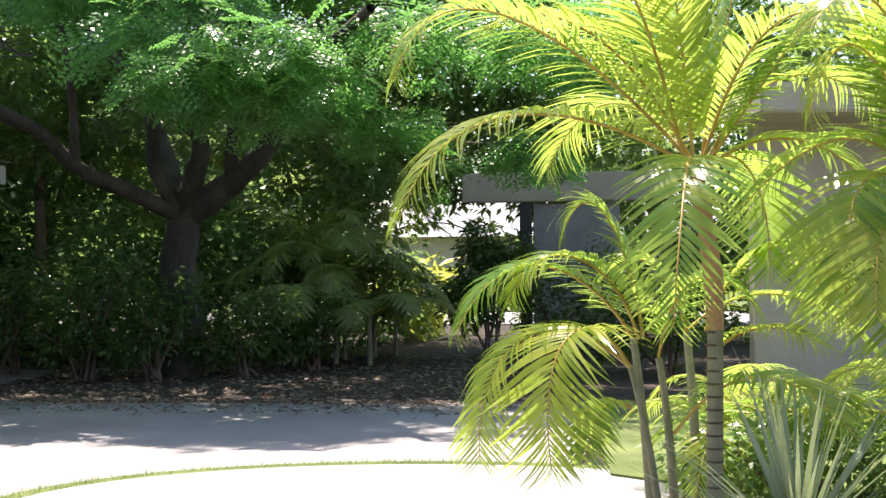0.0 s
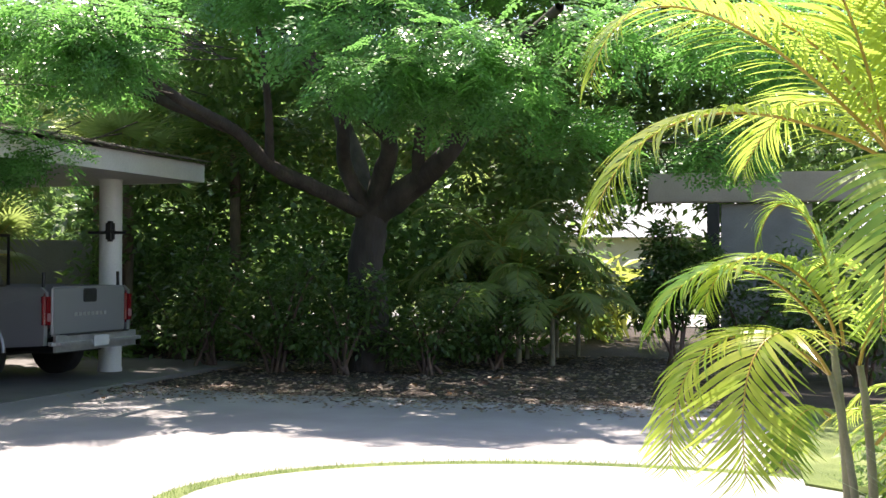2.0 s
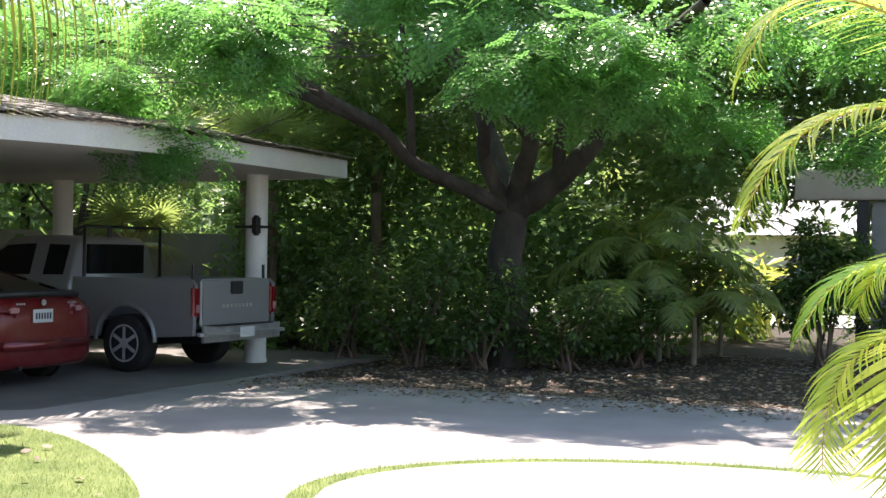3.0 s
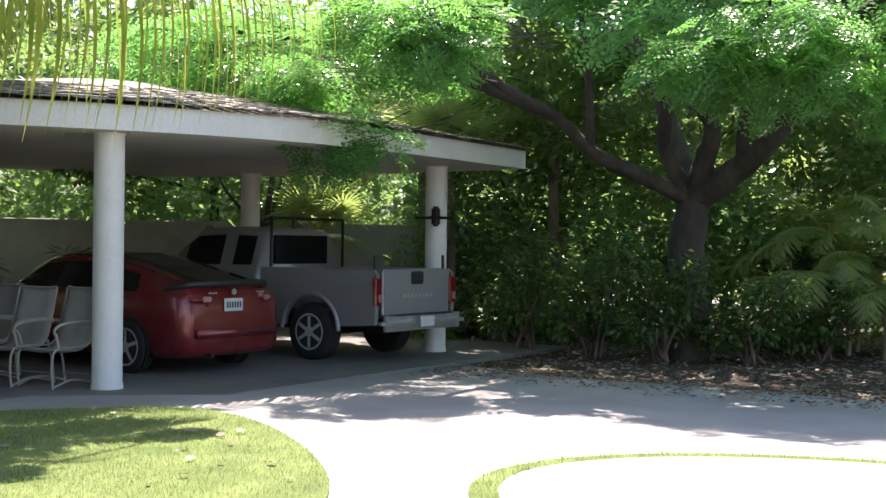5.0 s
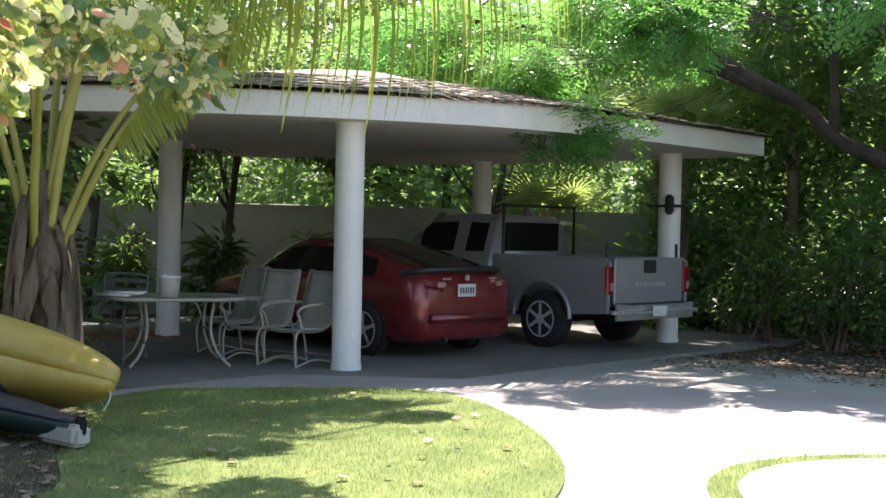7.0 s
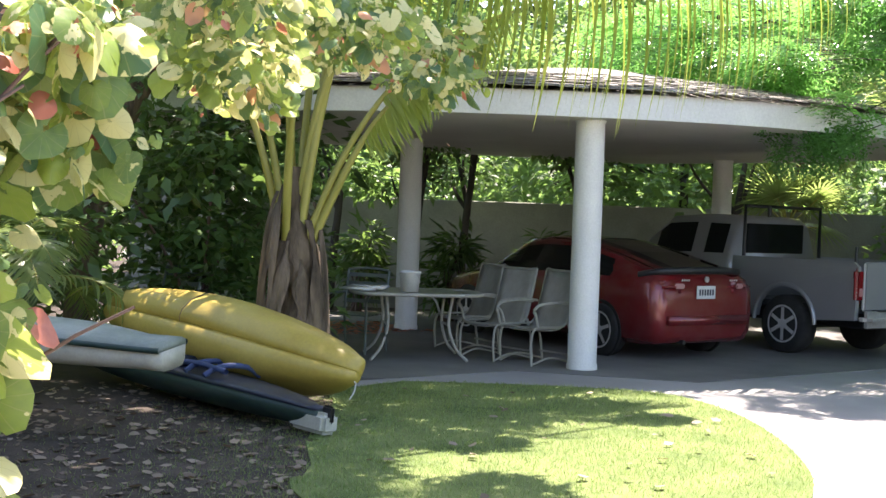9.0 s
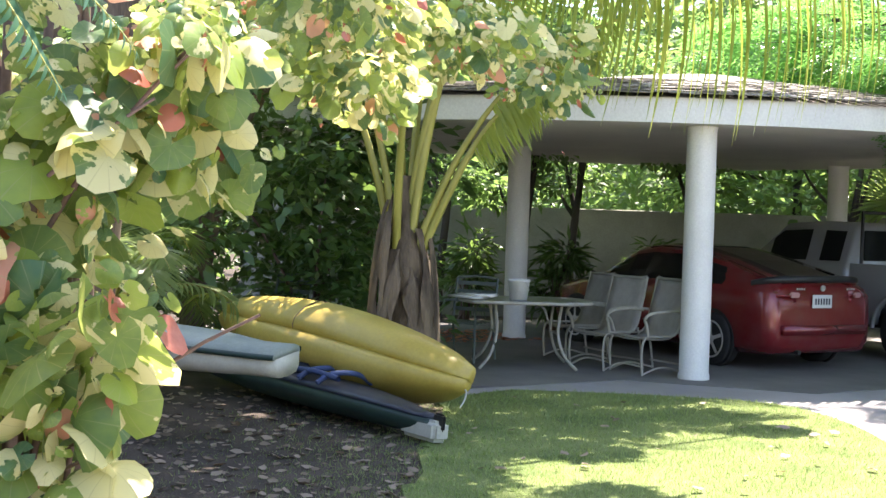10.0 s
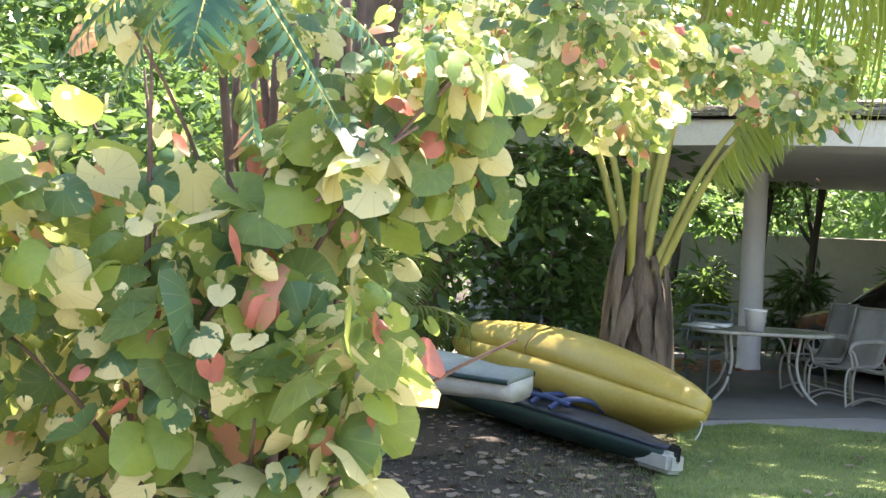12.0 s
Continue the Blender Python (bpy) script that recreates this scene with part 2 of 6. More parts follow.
def spray(pairs, leaflets, rng):
    """A twice-feathered leaf: a stalk with side feathers of small leaflets, one unit long."""
    at, way, size = [], [], []
    for i in range(pairs):
        u = 0.25 + 0.75 * i / (pairs - 1)
        for s in (-1, 1):
            a = math.radians(62 - 25 * u)
            d = np.array([s * math.sin(a), math.cos(a), 0.12 - 0.25 * u])
            L = 0.50 * math.sin(math.pi * (0.25 + 0.6 * u)) + 0.08
            if leaflets:
                for j in range(leaflets):
                    v = 0.12 + 0.88 * j / (leaflets - 1)
                    for q in (-1, 1):
                        e = np.array([d[1] * q * s * 0.9 + d[0] * 0.5, -d[0] * q * s * 0.9 + d[1] * 0.5, d[2]])
                        at.append(np.array([0, u * 0.75, -0.22 * u * u]) + d * L * v + np.array([0, 0, -0.12 * v * v * L]))
                        way.append(e)
                        size.append(0.19 * (1 - 0.35 * v))
            else:
                at.append(np.array([0, u * 0.75, -0.22 * u * u]))
                way.append(d + np.array([0, 0, -0.1]))
                size.append(L)
    at, way = np.array(at), np.array(way)
    shape = PINNULE if leaflets else LONGLEAF
    return strew(shape, at, frames(way, spin=rng.uniform(-0.4, 0.4, len(at))), np.array(size))


def in_blobs(blobs, n, rng, shell=0.45):
    """Places in egg-shaped lumps (centre, half axes), thicker towards the skin, with gaps."""
    w = np.array([b[3] * b[4] * b[5] for b in blobs]) ** 0.75
    which = rng.choice(len(blobs), n, p=w / w.sum())
    B = np.array(blobs, float)[which]
    d = rng.standard_normal((n, 3))
    d /= np.linalg.norm(d, axis=1)[:, None]
    rr = (shell + (1 - shell) * rng.random(n) ** 0.7)[:, None]
    bumps = 0.82 + 0.18 * np.sin(d[:, :1] * 7 + which[:, None]) * np.cos(d[:, 1:2] * 6 + 2 * which[:, None])
    return B[:, :3] + d * rr * bumps * B[:, 3:6], d


def leaf_cloud(blobs, n, rng, shape=LEAF, size=(0.1, 0.2), shell=0.45, droop=0.3):
    at, out = in_blobs(blobs, n, rng, shell)
    way = out + rng.standard_normal((n, 3)) * 0.7
    way[:, 2] = way[:, 2] * 0.6 - droop
    return strew(shape, at, frames(way, spin=rng.uniform(-0.9, 0.9, n)), rng.uniform(*size, n))


# ---- ground ----
def sheet(name, outline, top, thick, mat, label, category):
    bm = bmesh.new()
    lo = [bm.verts.new((x, y, top - thick)) for x, y in outline]
    hi = [bm.verts.new((x, y, top)) for x, y in outline]
    f = bm.faces.new(hi)
    n = len(outline)
    for i in range(n):
        bm.faces.new((lo[i], lo[(i + 1) % n], hi[(i + 1) % n], hi[i]))
    bmesh.ops.recalc_face_normals(bm, faces=bm.faces)
    bmesh.ops.triangulate(bm, faces=[f])
    ob = part(name, bm, mat, None)
    return tagged(ob, label, category, kind="structure")


def smooth_loop(pts, n):
    p = list(pts)
    c = curve(p + [p[0]], n)
    return [(q[0], q[1]) for q in np.asarray(c)[:-1]]


def loop3(pts):
    return [(x, y, 0) for x, y in pts]


sheet("ground", [(-900, -900), (900, -900), (900, 900), (-900, 900)], -0.05, 0.3, M_DIRT, "bare brown soil strewn with leaves under the trees", "ground")
sheet("driveway", [(-9.9, 5.6), (-9.9, 8.0), (-8.45, 9.2), (-8.4, 13.4), (-7.4, 13.0), (-6.0, 12.75), (-4.6, 12.9), (-3.2, 12.8), (-2.2, 12.95), (-1.4, 13.1), (-0.7, 12.9), (-0.35, 10.2), (-0.5, 9.2), (1.6, 7.4), (3.0, 2), (2.5, -6), (-2.2, -6), (-3.0, 2.4), (-6.0, 4.6), (-9.0, 5.5)], 0.0, 0.1, M_PAVE, "pale sunlit concrete driveway, dappled under the trees", "driveway")
sheet("carport_floor", [(-16.6, 5.4), (-12, 5.0), (-10.4, 5.8), (-9.9, 6.4), (-9.9, 8.0), (-8.45, 9.2), (-8.3, 16.6), (-16.6, 17.2)], 0.006, 0.1, M_SLAB, "concrete floor slab under the carport, coloured darker for its shade", "floor")
ring = [(-1.2 + 3.05 * math.cos(a), 7.2 + 2.05 * math.sin(a)) for a in np.linspace(0, 2 * np.pi, 96, endpoint=False)]
inner = [(-1.2 + 2.86 * math.cos(a), 7.2 + 1.87 * math.sin(a)) for a in np.linspace(0, 2 * np.pi, 96, endpoint=False)]
sheet("grass_strip", ring, 0.006, 0.1, M_LAWN, "narrow curved strip of grass between the pavings", "grass strip")
sheet("pavement", inner, 0.012, 0.1, M_PAVE_IN, "rounded concrete paving inside the grass strip", "paving")
lawn_line = smooth_loop([(-9.55, 6.35), (-8.75, 7.45), (-7.95, 8.1), (-7.0, 7.88), (-6.0, 7.22), (-5.2, 6.5), (-4.7, 5.9), (-4.3, 5.2), (-3.7, 4.0), (-3.2, 2.7), (-4.4, 2.3), (-6.0, 3.1), (-7.6, 4.2), (-9.2, 5.5)], 90)
lawn_line = [(x + wob * noise.noise(Vector((x * 1.7, y * 1.7, 0))), y + wob * noise.noise(Vector((x * 1.7, y * 1.7, 9)))) for x, y, wob in ((x, y, 0.5 if y < 5.9 - 0.55 * (x + 9.2) and x < -3.6 else 0.0) for x, y in lawn_line)]
sheet("lawn", lawn_line, 0.03, 0.1, M_LAWN, "trimmed green lawn in dappled shade beside the driveway", "lawn")
sheet("garden_soil", [(-16, -4), (-3.6, -4), (-3.3, 2.2), (-4.4, 3.0), (-6.0, 4.0), (-9.2, 5.9), (-12.0, 4.95), (-16, 5.3)], 0.018, 0.1, M_DIRT, "dark soil strewn with dry leaves around the kayaks", "soil")
sheet("palm_bed", [(-0.32, 10.3), (-0.7, 13.0), (0.2, 13.2), (3.2, 12.0), (3.2, 6.5), (1.4, 7.6), (-0.2, 8.7)], 0.03, 0.1, M_LAWN, "planted bed of grass and soil below the palms", "bed")
sheet("street", [(-60, 29.5), (60, 29.5), (60, 36), (-60, 36)], -0.02, 0.1, M_PAVE, "sunlit pale street beyond the trees", "street")
sheet("verge", [(-60, 36.2), (60, 36.2), (60, 60), (-60, 60)], 0.02, 0.15, M_LAWN, "sunlit grass verge beyond the street", "verge")

# ---- carport ----
SOFFIT = 2.635
front = curve(loop3([(-15.2, 4.9), (-13.2, 5.3), (-11.6, 6.25), (-10.3, 7.3), (-9.35, 8.6), (-8.65, 10.2), (-8.42, 12.0), (-8.42, 13.6), (-8.47, 15.55)]), 40)[:, :2]
outline = [tuple(p) for p in front] + [(-12.0, 16.0), (-15.6, 15.6), (-16.6, 11.5), (-16.4, 7.0)]
mid = (-12.2, 11.2)


def lid(pts, z0, z1, inset=0.0):
    bm = bmesh.new()
    q = [(mid[0] + (x - mid[0]) * (1 - inset), mid[1] + (y - mid[1]) * (1 - inset)) for x, y in pts]
    lo, hi = [bm.verts.new((x, y, z0)) for x, y in q], [bm.verts.new((x, y, z1)) for x, y in q]
    n = len(q)
    bm.faces.new(lo), bm.faces.new(hi)
    for i in range(n):
        bm.faces.new((lo[i], lo[(i + 1) % n], hi[(i + 1) % n], hi[i]))
    bmesh.ops.recalc_face_normals(bm, faces=bm.faces)
    return bm


carport = empty("carport", pose(0, 0, 0), "open white carport with curved eaves and round columns", "carport")
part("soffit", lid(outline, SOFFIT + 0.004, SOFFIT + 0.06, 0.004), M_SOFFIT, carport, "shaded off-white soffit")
bm = bmesh.new()
n = len(outline)
rows = []
for x, y in outline:
    v = Vector((x - mid[0], y - mid[1], 0)).normalized()
    rows.append([bm.verts.new(c) for c in ((x, y, SOFFIT), (x, y, SOFFIT + 0.26), (x - v.x * 0.04, y - v.y * 0.04, SOFFIT + 0.26), (x - v.x * 0.04, y - v.y * 0.04, SOFFIT))])
for i in range(n):
    a, b = rows[i], rows[(i + 1) % n]
    for k in range(4):
        bm.faces.new((a[k], b[k], b[(k + 1) % 4], a[(k + 1) % 4]))
part("fascia", bm, M_WHITE, carport, "white painted curved fascia board")
# roof courses step up to a flat ridge
COURSES = 16


def roof_ring(k):
    s = 1.012 - 0.055 * k
    z = SOFFIT + 0.275 + 0.042 * k
    return [Vector((mid[0] + (x - mid[0]) * s, mid[1] + (y - mid[1]) * s, z)) for x, y in outline]


bm = bmesh.new()
for k in range(COURSES):
    a, b = roof_ring(k), roof_ring(k + 1)
    va, vb = [bm.verts.new(p - Vector((0, 0, 0.025))) for p in a], [bm.verts.new(p - Vector((0, 0, 0.025))) for p in b]
    for i in range(n):
        bm.faces.new((va[i], va[(i + 1) % n], vb[(i + 1) % n], vb[i]))
bm.faces.new([bm.verts.new(p - Vector((0, 0, 0.025))) for p in roof_ring(COURSES)])
bmesh.ops.remove_doubles(bm, verts=bm.verts, dist=0.001)
deck = part("roof", bm, M_SHINGLE, carport, "low roof of weathered wooden shingles")


def column(x, y):
    prof = [(0.165, 0.0), (0.165, 0.05), (0.155, 0.07), (0.155, SOFFIT - 0.03), (0.17, SOFFIT)]
    bm = bmesh.new()
    rings = [[bm.verts.new((x + r * math.cos(a), y + r * math.sin(a), z)) for a in np.linspace(0, 2 * math.pi, 28, endpoint=False)] for r, z in prof]
    for a, b in zip(rings, rings[1:]):
        for i in range(28):
            bm.faces.new((a[i], a[(i + 1) % 28], b[(i + 1) % 28], b[i]))
    return part("column", bm, M_COLUMN, carport, "round white rendered column", smooth=True)


columns = [column(-9.74, 8.80), column(-9.40, 14.62), column(-14.05, 9.55), column(-13.3, 15.15)]

# ---- garden wall behind the carport ----
def wall_run(name, a, b, height, thick, mat, label):
    a, b = Vector((*a, 0)), Vector((*b, 0))
    s = (b - a).normalized().cross(Vector((0, 0, 1))) * thick / 2
    bm = bmesh.new()
    lo = [bm.verts.new(p + Vector((0, 0, -0.1))) for p in (a - s, b - s, b + s, a + s)]
    hi = [bm.verts.new(p + Vector((0, 0, height))) for p in (a - s, b - s, b + s, a + s)]
    bm.faces.new(lo), bm.faces.new(hi)
    for i in range(4):
        bm.faces.new((lo[i], lo[(i + 1) % 4], hi[(i + 1) % 4], hi[i]))
    bmesh.ops.recalc_face_normals(bm, faces=bm.faces)
    bmesh.ops.bevel(bm, geom=bm.edges[:], offset=0.015, segments=1, affect="EDGES")
    return tagged(part(name, bm, mat, None), label, "wall", kind="structure")


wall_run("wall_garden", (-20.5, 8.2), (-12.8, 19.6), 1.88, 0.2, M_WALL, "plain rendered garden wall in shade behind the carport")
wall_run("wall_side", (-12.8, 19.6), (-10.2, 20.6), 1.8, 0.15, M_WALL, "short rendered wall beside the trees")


# ---- trees and palms ----
rng = np.random.default_rng(7)
SPRAY_FINE, SPRAY_ROUGH = spray(4, 4, rng), spray(9, 0, rng)


def crown_sprays(blobs, n, rng, fine=False, size=(0.35, 0.6), droop=0.25, shell=0.4):
    at, out = in_blobs(blobs, n, rng, shell)
    way = out * 0.7 + rng.standard_normal((n, 3)) * 0.6
    way[:, 2] = way[:, 2] * 0.4 - droop
    return strew(SPRAY_FINE if fine else SPRAY_ROUGH, at, frames(way, spin=rng.uniform(-0.6, 0.6, n)), rng.uniform(*size, n))


def shifted(piece, by):
    return piece[0] - np.asarray(by, float), piece[1]


def limb(ctrl, r0, r1, sides=9, n=18):
    return tube(curve(ctrl, n), np.linspace(r0, r1, n), sides, 0.06, rng)


def twigs(blobs, n, rng, hub, r=0.009):
    at, _ = in_blobs(blobs, n, rng, 0.2)
    out = []
    for p in at:
        q = p + (np.asarray(hub) - p) * rng.uniform(0.15, 0.4) + rng.standard_normal(3) * 0.15
        out.append(tube(bezier([q, (p + q) / 2 + rng.standard_normal(3) * 0.12, p], 5), np.linspace(r, r * 0.4, 5), 4))
    return join(out)


# the spreading tree over the driveway
FORK = (-6.22, 16.39, 2.18)
tree = empty("shade_tree", pose(-6.28, 16.4, 0), "wide shade tree with forked grey trunk and feathery green leaves", "tree")
part_limbs = [
    limb([(-6.3, 16.42, -0.1), (-6.25, 16.4, 0.7), (-6.32, 16.36, 1.5), FORK], 0.30, 0.24, 12),
    limb([FORK, (-6.79, 15.62, 2.54), (-7.15, 14.91, 2.81), (-7.25, 14.09, 3.19), (-7.43, 12.51, 3.56), (-7.3, 10.9, 4.1)], 0.13, 0.04, 10, 26),
    limb([FORK, (-6.42, 15.85, 2.79), (-6.25, 15.32, 3.52), (-6.0, 14.6, 4.5), (-5.8, 14.2, 5.6)], 0.12, 0.06),
    limb([FORK, (-5.92, 15.95, 2.75), (-5.67, 15.45, 3.22), (-5.95, 14.35, 3.66), (-6.3, 13.5, 4.3)], 0.17, 0.06),
    limb([FORK, (-5.46, 16.12, 2.64), (-4.95, 15.75, 2.95), (-4.52, 15.36, 3.32), (-3.6, 13.8, 3.9), (-2.6, 12.0, 4.1)], 0.21, 0.05, 10, 26),
    limb([(-5.46, 16.12, 2.64), (-5.15, 15.3, 3.3), (-4.6, 14.2, 3.75), (-3.81, 11.8, 3.95)], 0.10, 0.03),
    limb([FORK, (-6.9, 16.9, 3.6), (-7.9, 17.6, 5.2), (-9.0, 18.2, 6.8)], 0.16, 0.05),
    limb([(-7.25, 14.09, 3.19), (-8.1, 13.3, 3.6), (-9.3, 12.5, 4.0), (-11, 12.2, 4.3)], 0.08, 0.03),
    limb([(-7.15, 14.91, 2.81), (-6.9, 14.3, 3.6), (-6.7, 13.6, 4.4)], 0.07, 0.03),
    limb([(-6.0, 14.6, 4.5), (-4.9, 14.6, 5.2), (-3.0, 14.9, 6.2)], 0.09, 0.03),
    limb([(-5.8, 14.2, 5.6), (-5.5, 13.8, 6.2), (-4.6, 13.5, 6.6)], 0.06, 0.02),
]
part_limbs = [(V - np.array([-6.28, 16.4, 0.0]), F) for V, F in part_limbs]
put("trunk", mesh_np("trunk", *join(part_limbs), M_BARK, smooth=True), tree, "forked grey trunk and limbs")
near_blobs = [(-3.95, 10.4, 3.25, 0.55, 0.6, 0.28), (-3.36, 10.6, 3.5, 0.7, 0.7, 0.3), (-2.85, 10.8, 3.2, 0.45, 0.5, 0.25), (-3.4, 10.9, 3.15, 0.8, 0.5, 0.3),
              (-6.75, 9.3, 3.65, 0.5, 0.5, 0.3), (-6.3, 9.45, 3.4, 0.4, 0.4, 0.3), (-6.4, 9.9, 3.75, 0.5, 0.5, 0.25), (-8.5, 10.2, 3.35, 0.5, 0.5, 0.22),
              (-2.4, 11.4, 2.8, 0.25, 0.3, 0.22), (-2.1, 11.5, 2.95, 0.25, 0.3, 0.2), (-1.7, 11.75, 2.4, 0.15, 0.2, 0.25), (-1.0, 12.1, 2.65, 0.4, 0.4, 0.25),
              (-6.63, 10.12, 3.49, 0.4, 0.4, 0.25), (-7.65, 10.0, 2.75, 0.3, 0.35, 0.25), (-7.75, 9.85, 2.5, 0.25, 0.25, 0.25), (-7.45, 10.25, 2.6, 0.25, 0.3, 0.22)]
near_blobs = [(-0.15 + (b[0] + 0.15) * 1.13, b[1] * 1.13, 1.55 + (b[2] - 1.55) * 1.13, b[3] * 1.13, b[4] * 1.13, b[5] * 1.13) for b in near_blobs]
crown = crown_sprays(near_blobs, 820, rng, True, (0.30, 0.46), 0.35)
mid_blobs = [(-5.0, 12.4, 4.2, 1.3, 0.8, 0.35), (-7.8, 11.8, 4.2, 1.2, 0.8, 0.35), (-2.6, 12.8, 4.1, 1.0, 0.8, 0.35), (-6.2, 14.2, 5.0, 1.6, 1.2, 0.5),
             (-10.2, 12.5, 3.9, 1.1, 0.9, 0.5), (-11.8, 12.3, 4.2, 1.1, 0.9, 0.6), (-11.4, 13.2, 4.5, 1.2, 1.0, 0.6), (-8.8, 13.4, 4.2, 1.1, 1.0, 0.5), (-13.2, 13.0, 4.3, 1.2, 1.0, 0.6),
             (-0.8, 14.0, 4.2, 1.3, 1.3, 0.6), (-4.0, 15.6, 5.8, 2.2, 1.8, 0.7), (-8.2, 16.2, 6.0, 2.2, 1.8, 0.8)]
upper_blobs = []
crown2 = crown_sprays(mid_blobs, 1500, rng, True, (0.36, 0.6), 0.3)
high_blobs = [(-5.5, 19.2, 7.6, 3.4, 2.6, 0.9), (-9.8, 18.8, 7.6, 3.0, 2.4, 0.9), (-1.5, 18.6, 7.4, 3.0, 2.4, 0.9), (-3.6, 21.5, 8.0, 3.6, 3.0, 1.0), (-9.0, 22.0, 8.2, 3.6, 3.0, 1.0), (1.5, 20.5, 7.8, 3.0, 3.0, 1.0)]
# upper crown, which shades the driveway: lumps over the places that they shade
for sx, sy, z, r in ((-5.4, 10.55, 6.4, 0.85), (-4.15, 10.75, 6.6, 0.8), (-3.15, 10.95, 6.4, 0.75), (-4.7, 11.7, 6.9, 1.0), (-3.2, 12.0, 6.8, 0.9), (-6.1, 11.6, 6.6, 0.8), (-2.4, 12.0, 6.5, 0.55), (-6.9, 12.6, 6.8, 0.7), (-5.5, 12.7, 7.0, 0.8), (-3.9, 12.9, 7.0, 0.8)):
    up = (sun_way / sun_way.z) * z
    upper_blobs.append((sx + up.x, sy + up.y, z, r, r, 0.4))
crown4 = leaf_cloud(upper_blobs, 6500, rng, LEAF, (0.16, 0.30), 0.1, 0.1)
crown3 = crown_sprays(high_blobs, 1500, rng, False, (0.6, 1.0), 0.2, 0.3)
put("crown", mesh_np("crown", *shifted(join([crown, crown2, crown3, crown4]), (-6.28, 16.4, 0)), M_TREE), tree, "feathery green leaves, sunlit on top")
tagged(put("twig", mesh_np("twig", *shifted(join([twigs(near_blobs, 60, rng, (-5.5, 14, 4.0)), twigs(mid_blobs, 80, rng, (-6, 15, 3.6))]), (-6.28, 16.4, 0)), M_BARK), tree, "thin dark twigs"), kind="stuff")


def broad_tree(base, height, blobs, leaves, label, mat=M_WOODS, size=(0.16, 0.3), r=0.12, lean=(0, 0)):
    ob = empty("tree", pose(*base, 0), label, "tree", "trees behind the carport")
    x, y = base
    limbs = [limb([(0, 0, -0.1), (lean[0] * 0.3, lean[1] * 0.3, height * 0.35), (lean[0], lean[1], height * 0.8)], r, r * 0.4)]
    local = [(b[0] - x, b[1] - y, *b[2:]) for b in blobs]
    for b in local:
        limbs.append(limb([(lean[0] * 0.4, lean[1] * 0.4, height * 0.38), (b[0] * 0.6, b[1] * 0.6, (height * 0.38 + b[2]) / 2), b[:3]], r * 0.5, r * 0.12, 6, 8))
    put("trunk", mesh_np("trunk", *join(limbs), M_BARK, smooth=True), ob)
    put("crown", mesh_np("crown", *leaf_cloud(local, leaves, rng, LEAF, size), mat), ob)
    return ob


def shrub(base, blobs, leaves, label, mat=M_SHRUB, size=(0.07, 0.13), stems=7, shape=LEAF, name="shrub"):
    ob = empty(name, pose(*base, 0), label, "shrub")
    x, y = base
    local = [(b[0] - x, b[1] - y, *b[2:]) for b in blobs]
    st = []
    for k in range(stems):
        b = local[k % len(local)]
        e = np.array(b[:3]) + rng.standard_normal(3) * np.array(b[3:6]) * 0.4
        st.append(tube(bezier([(rng.uniform(-0.15, 0.15), rng.uniform(-0.15, 0.15), -0.05), (e[0] * 0.4, e[1] * 0.4, e[2] * 0.7), e], 8), np.linspace(0.03, 0.008, 8), 5))
    put("stem", mesh_np("stem", *join(st), M_TWIG), ob)
    put("foliage", mesh_np("foliage", *leaf_cloud(local, leaves, rng, shape, size, 0.3), mat), ob)
    return ob


# dark shrubs under the shade tree
for bx, by, w, h in ((-8.6, 15.9, 1.0, 1.5), (-7.4, 15.8, 1.0, 1.5), (-6.4, 15.7, 0.8, 1.3), (-9.6, 16.9, 1.0, 1.8), (-5.3, 16.2, 0.8, 1.1), (-4.6, 17.2, 0.9, 1.0), (-8.6, 18.6, 1.3, 1.8), (-10.3, 18.0, 1.0, 1.7), (-11.3, 19.0, 1.0, 1.6), (-7.4, 19.4, 1.2, 1.6)):
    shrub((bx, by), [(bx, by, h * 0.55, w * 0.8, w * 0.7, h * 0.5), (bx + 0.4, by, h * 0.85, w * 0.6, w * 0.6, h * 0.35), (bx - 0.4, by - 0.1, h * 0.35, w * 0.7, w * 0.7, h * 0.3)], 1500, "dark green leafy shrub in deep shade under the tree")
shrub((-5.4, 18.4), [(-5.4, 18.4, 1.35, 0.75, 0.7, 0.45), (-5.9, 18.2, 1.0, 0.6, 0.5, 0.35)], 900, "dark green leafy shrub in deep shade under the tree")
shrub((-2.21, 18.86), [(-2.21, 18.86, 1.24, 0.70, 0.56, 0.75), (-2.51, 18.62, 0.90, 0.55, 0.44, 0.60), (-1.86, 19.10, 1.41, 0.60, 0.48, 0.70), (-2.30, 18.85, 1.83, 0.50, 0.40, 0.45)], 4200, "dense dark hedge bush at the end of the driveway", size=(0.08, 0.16))


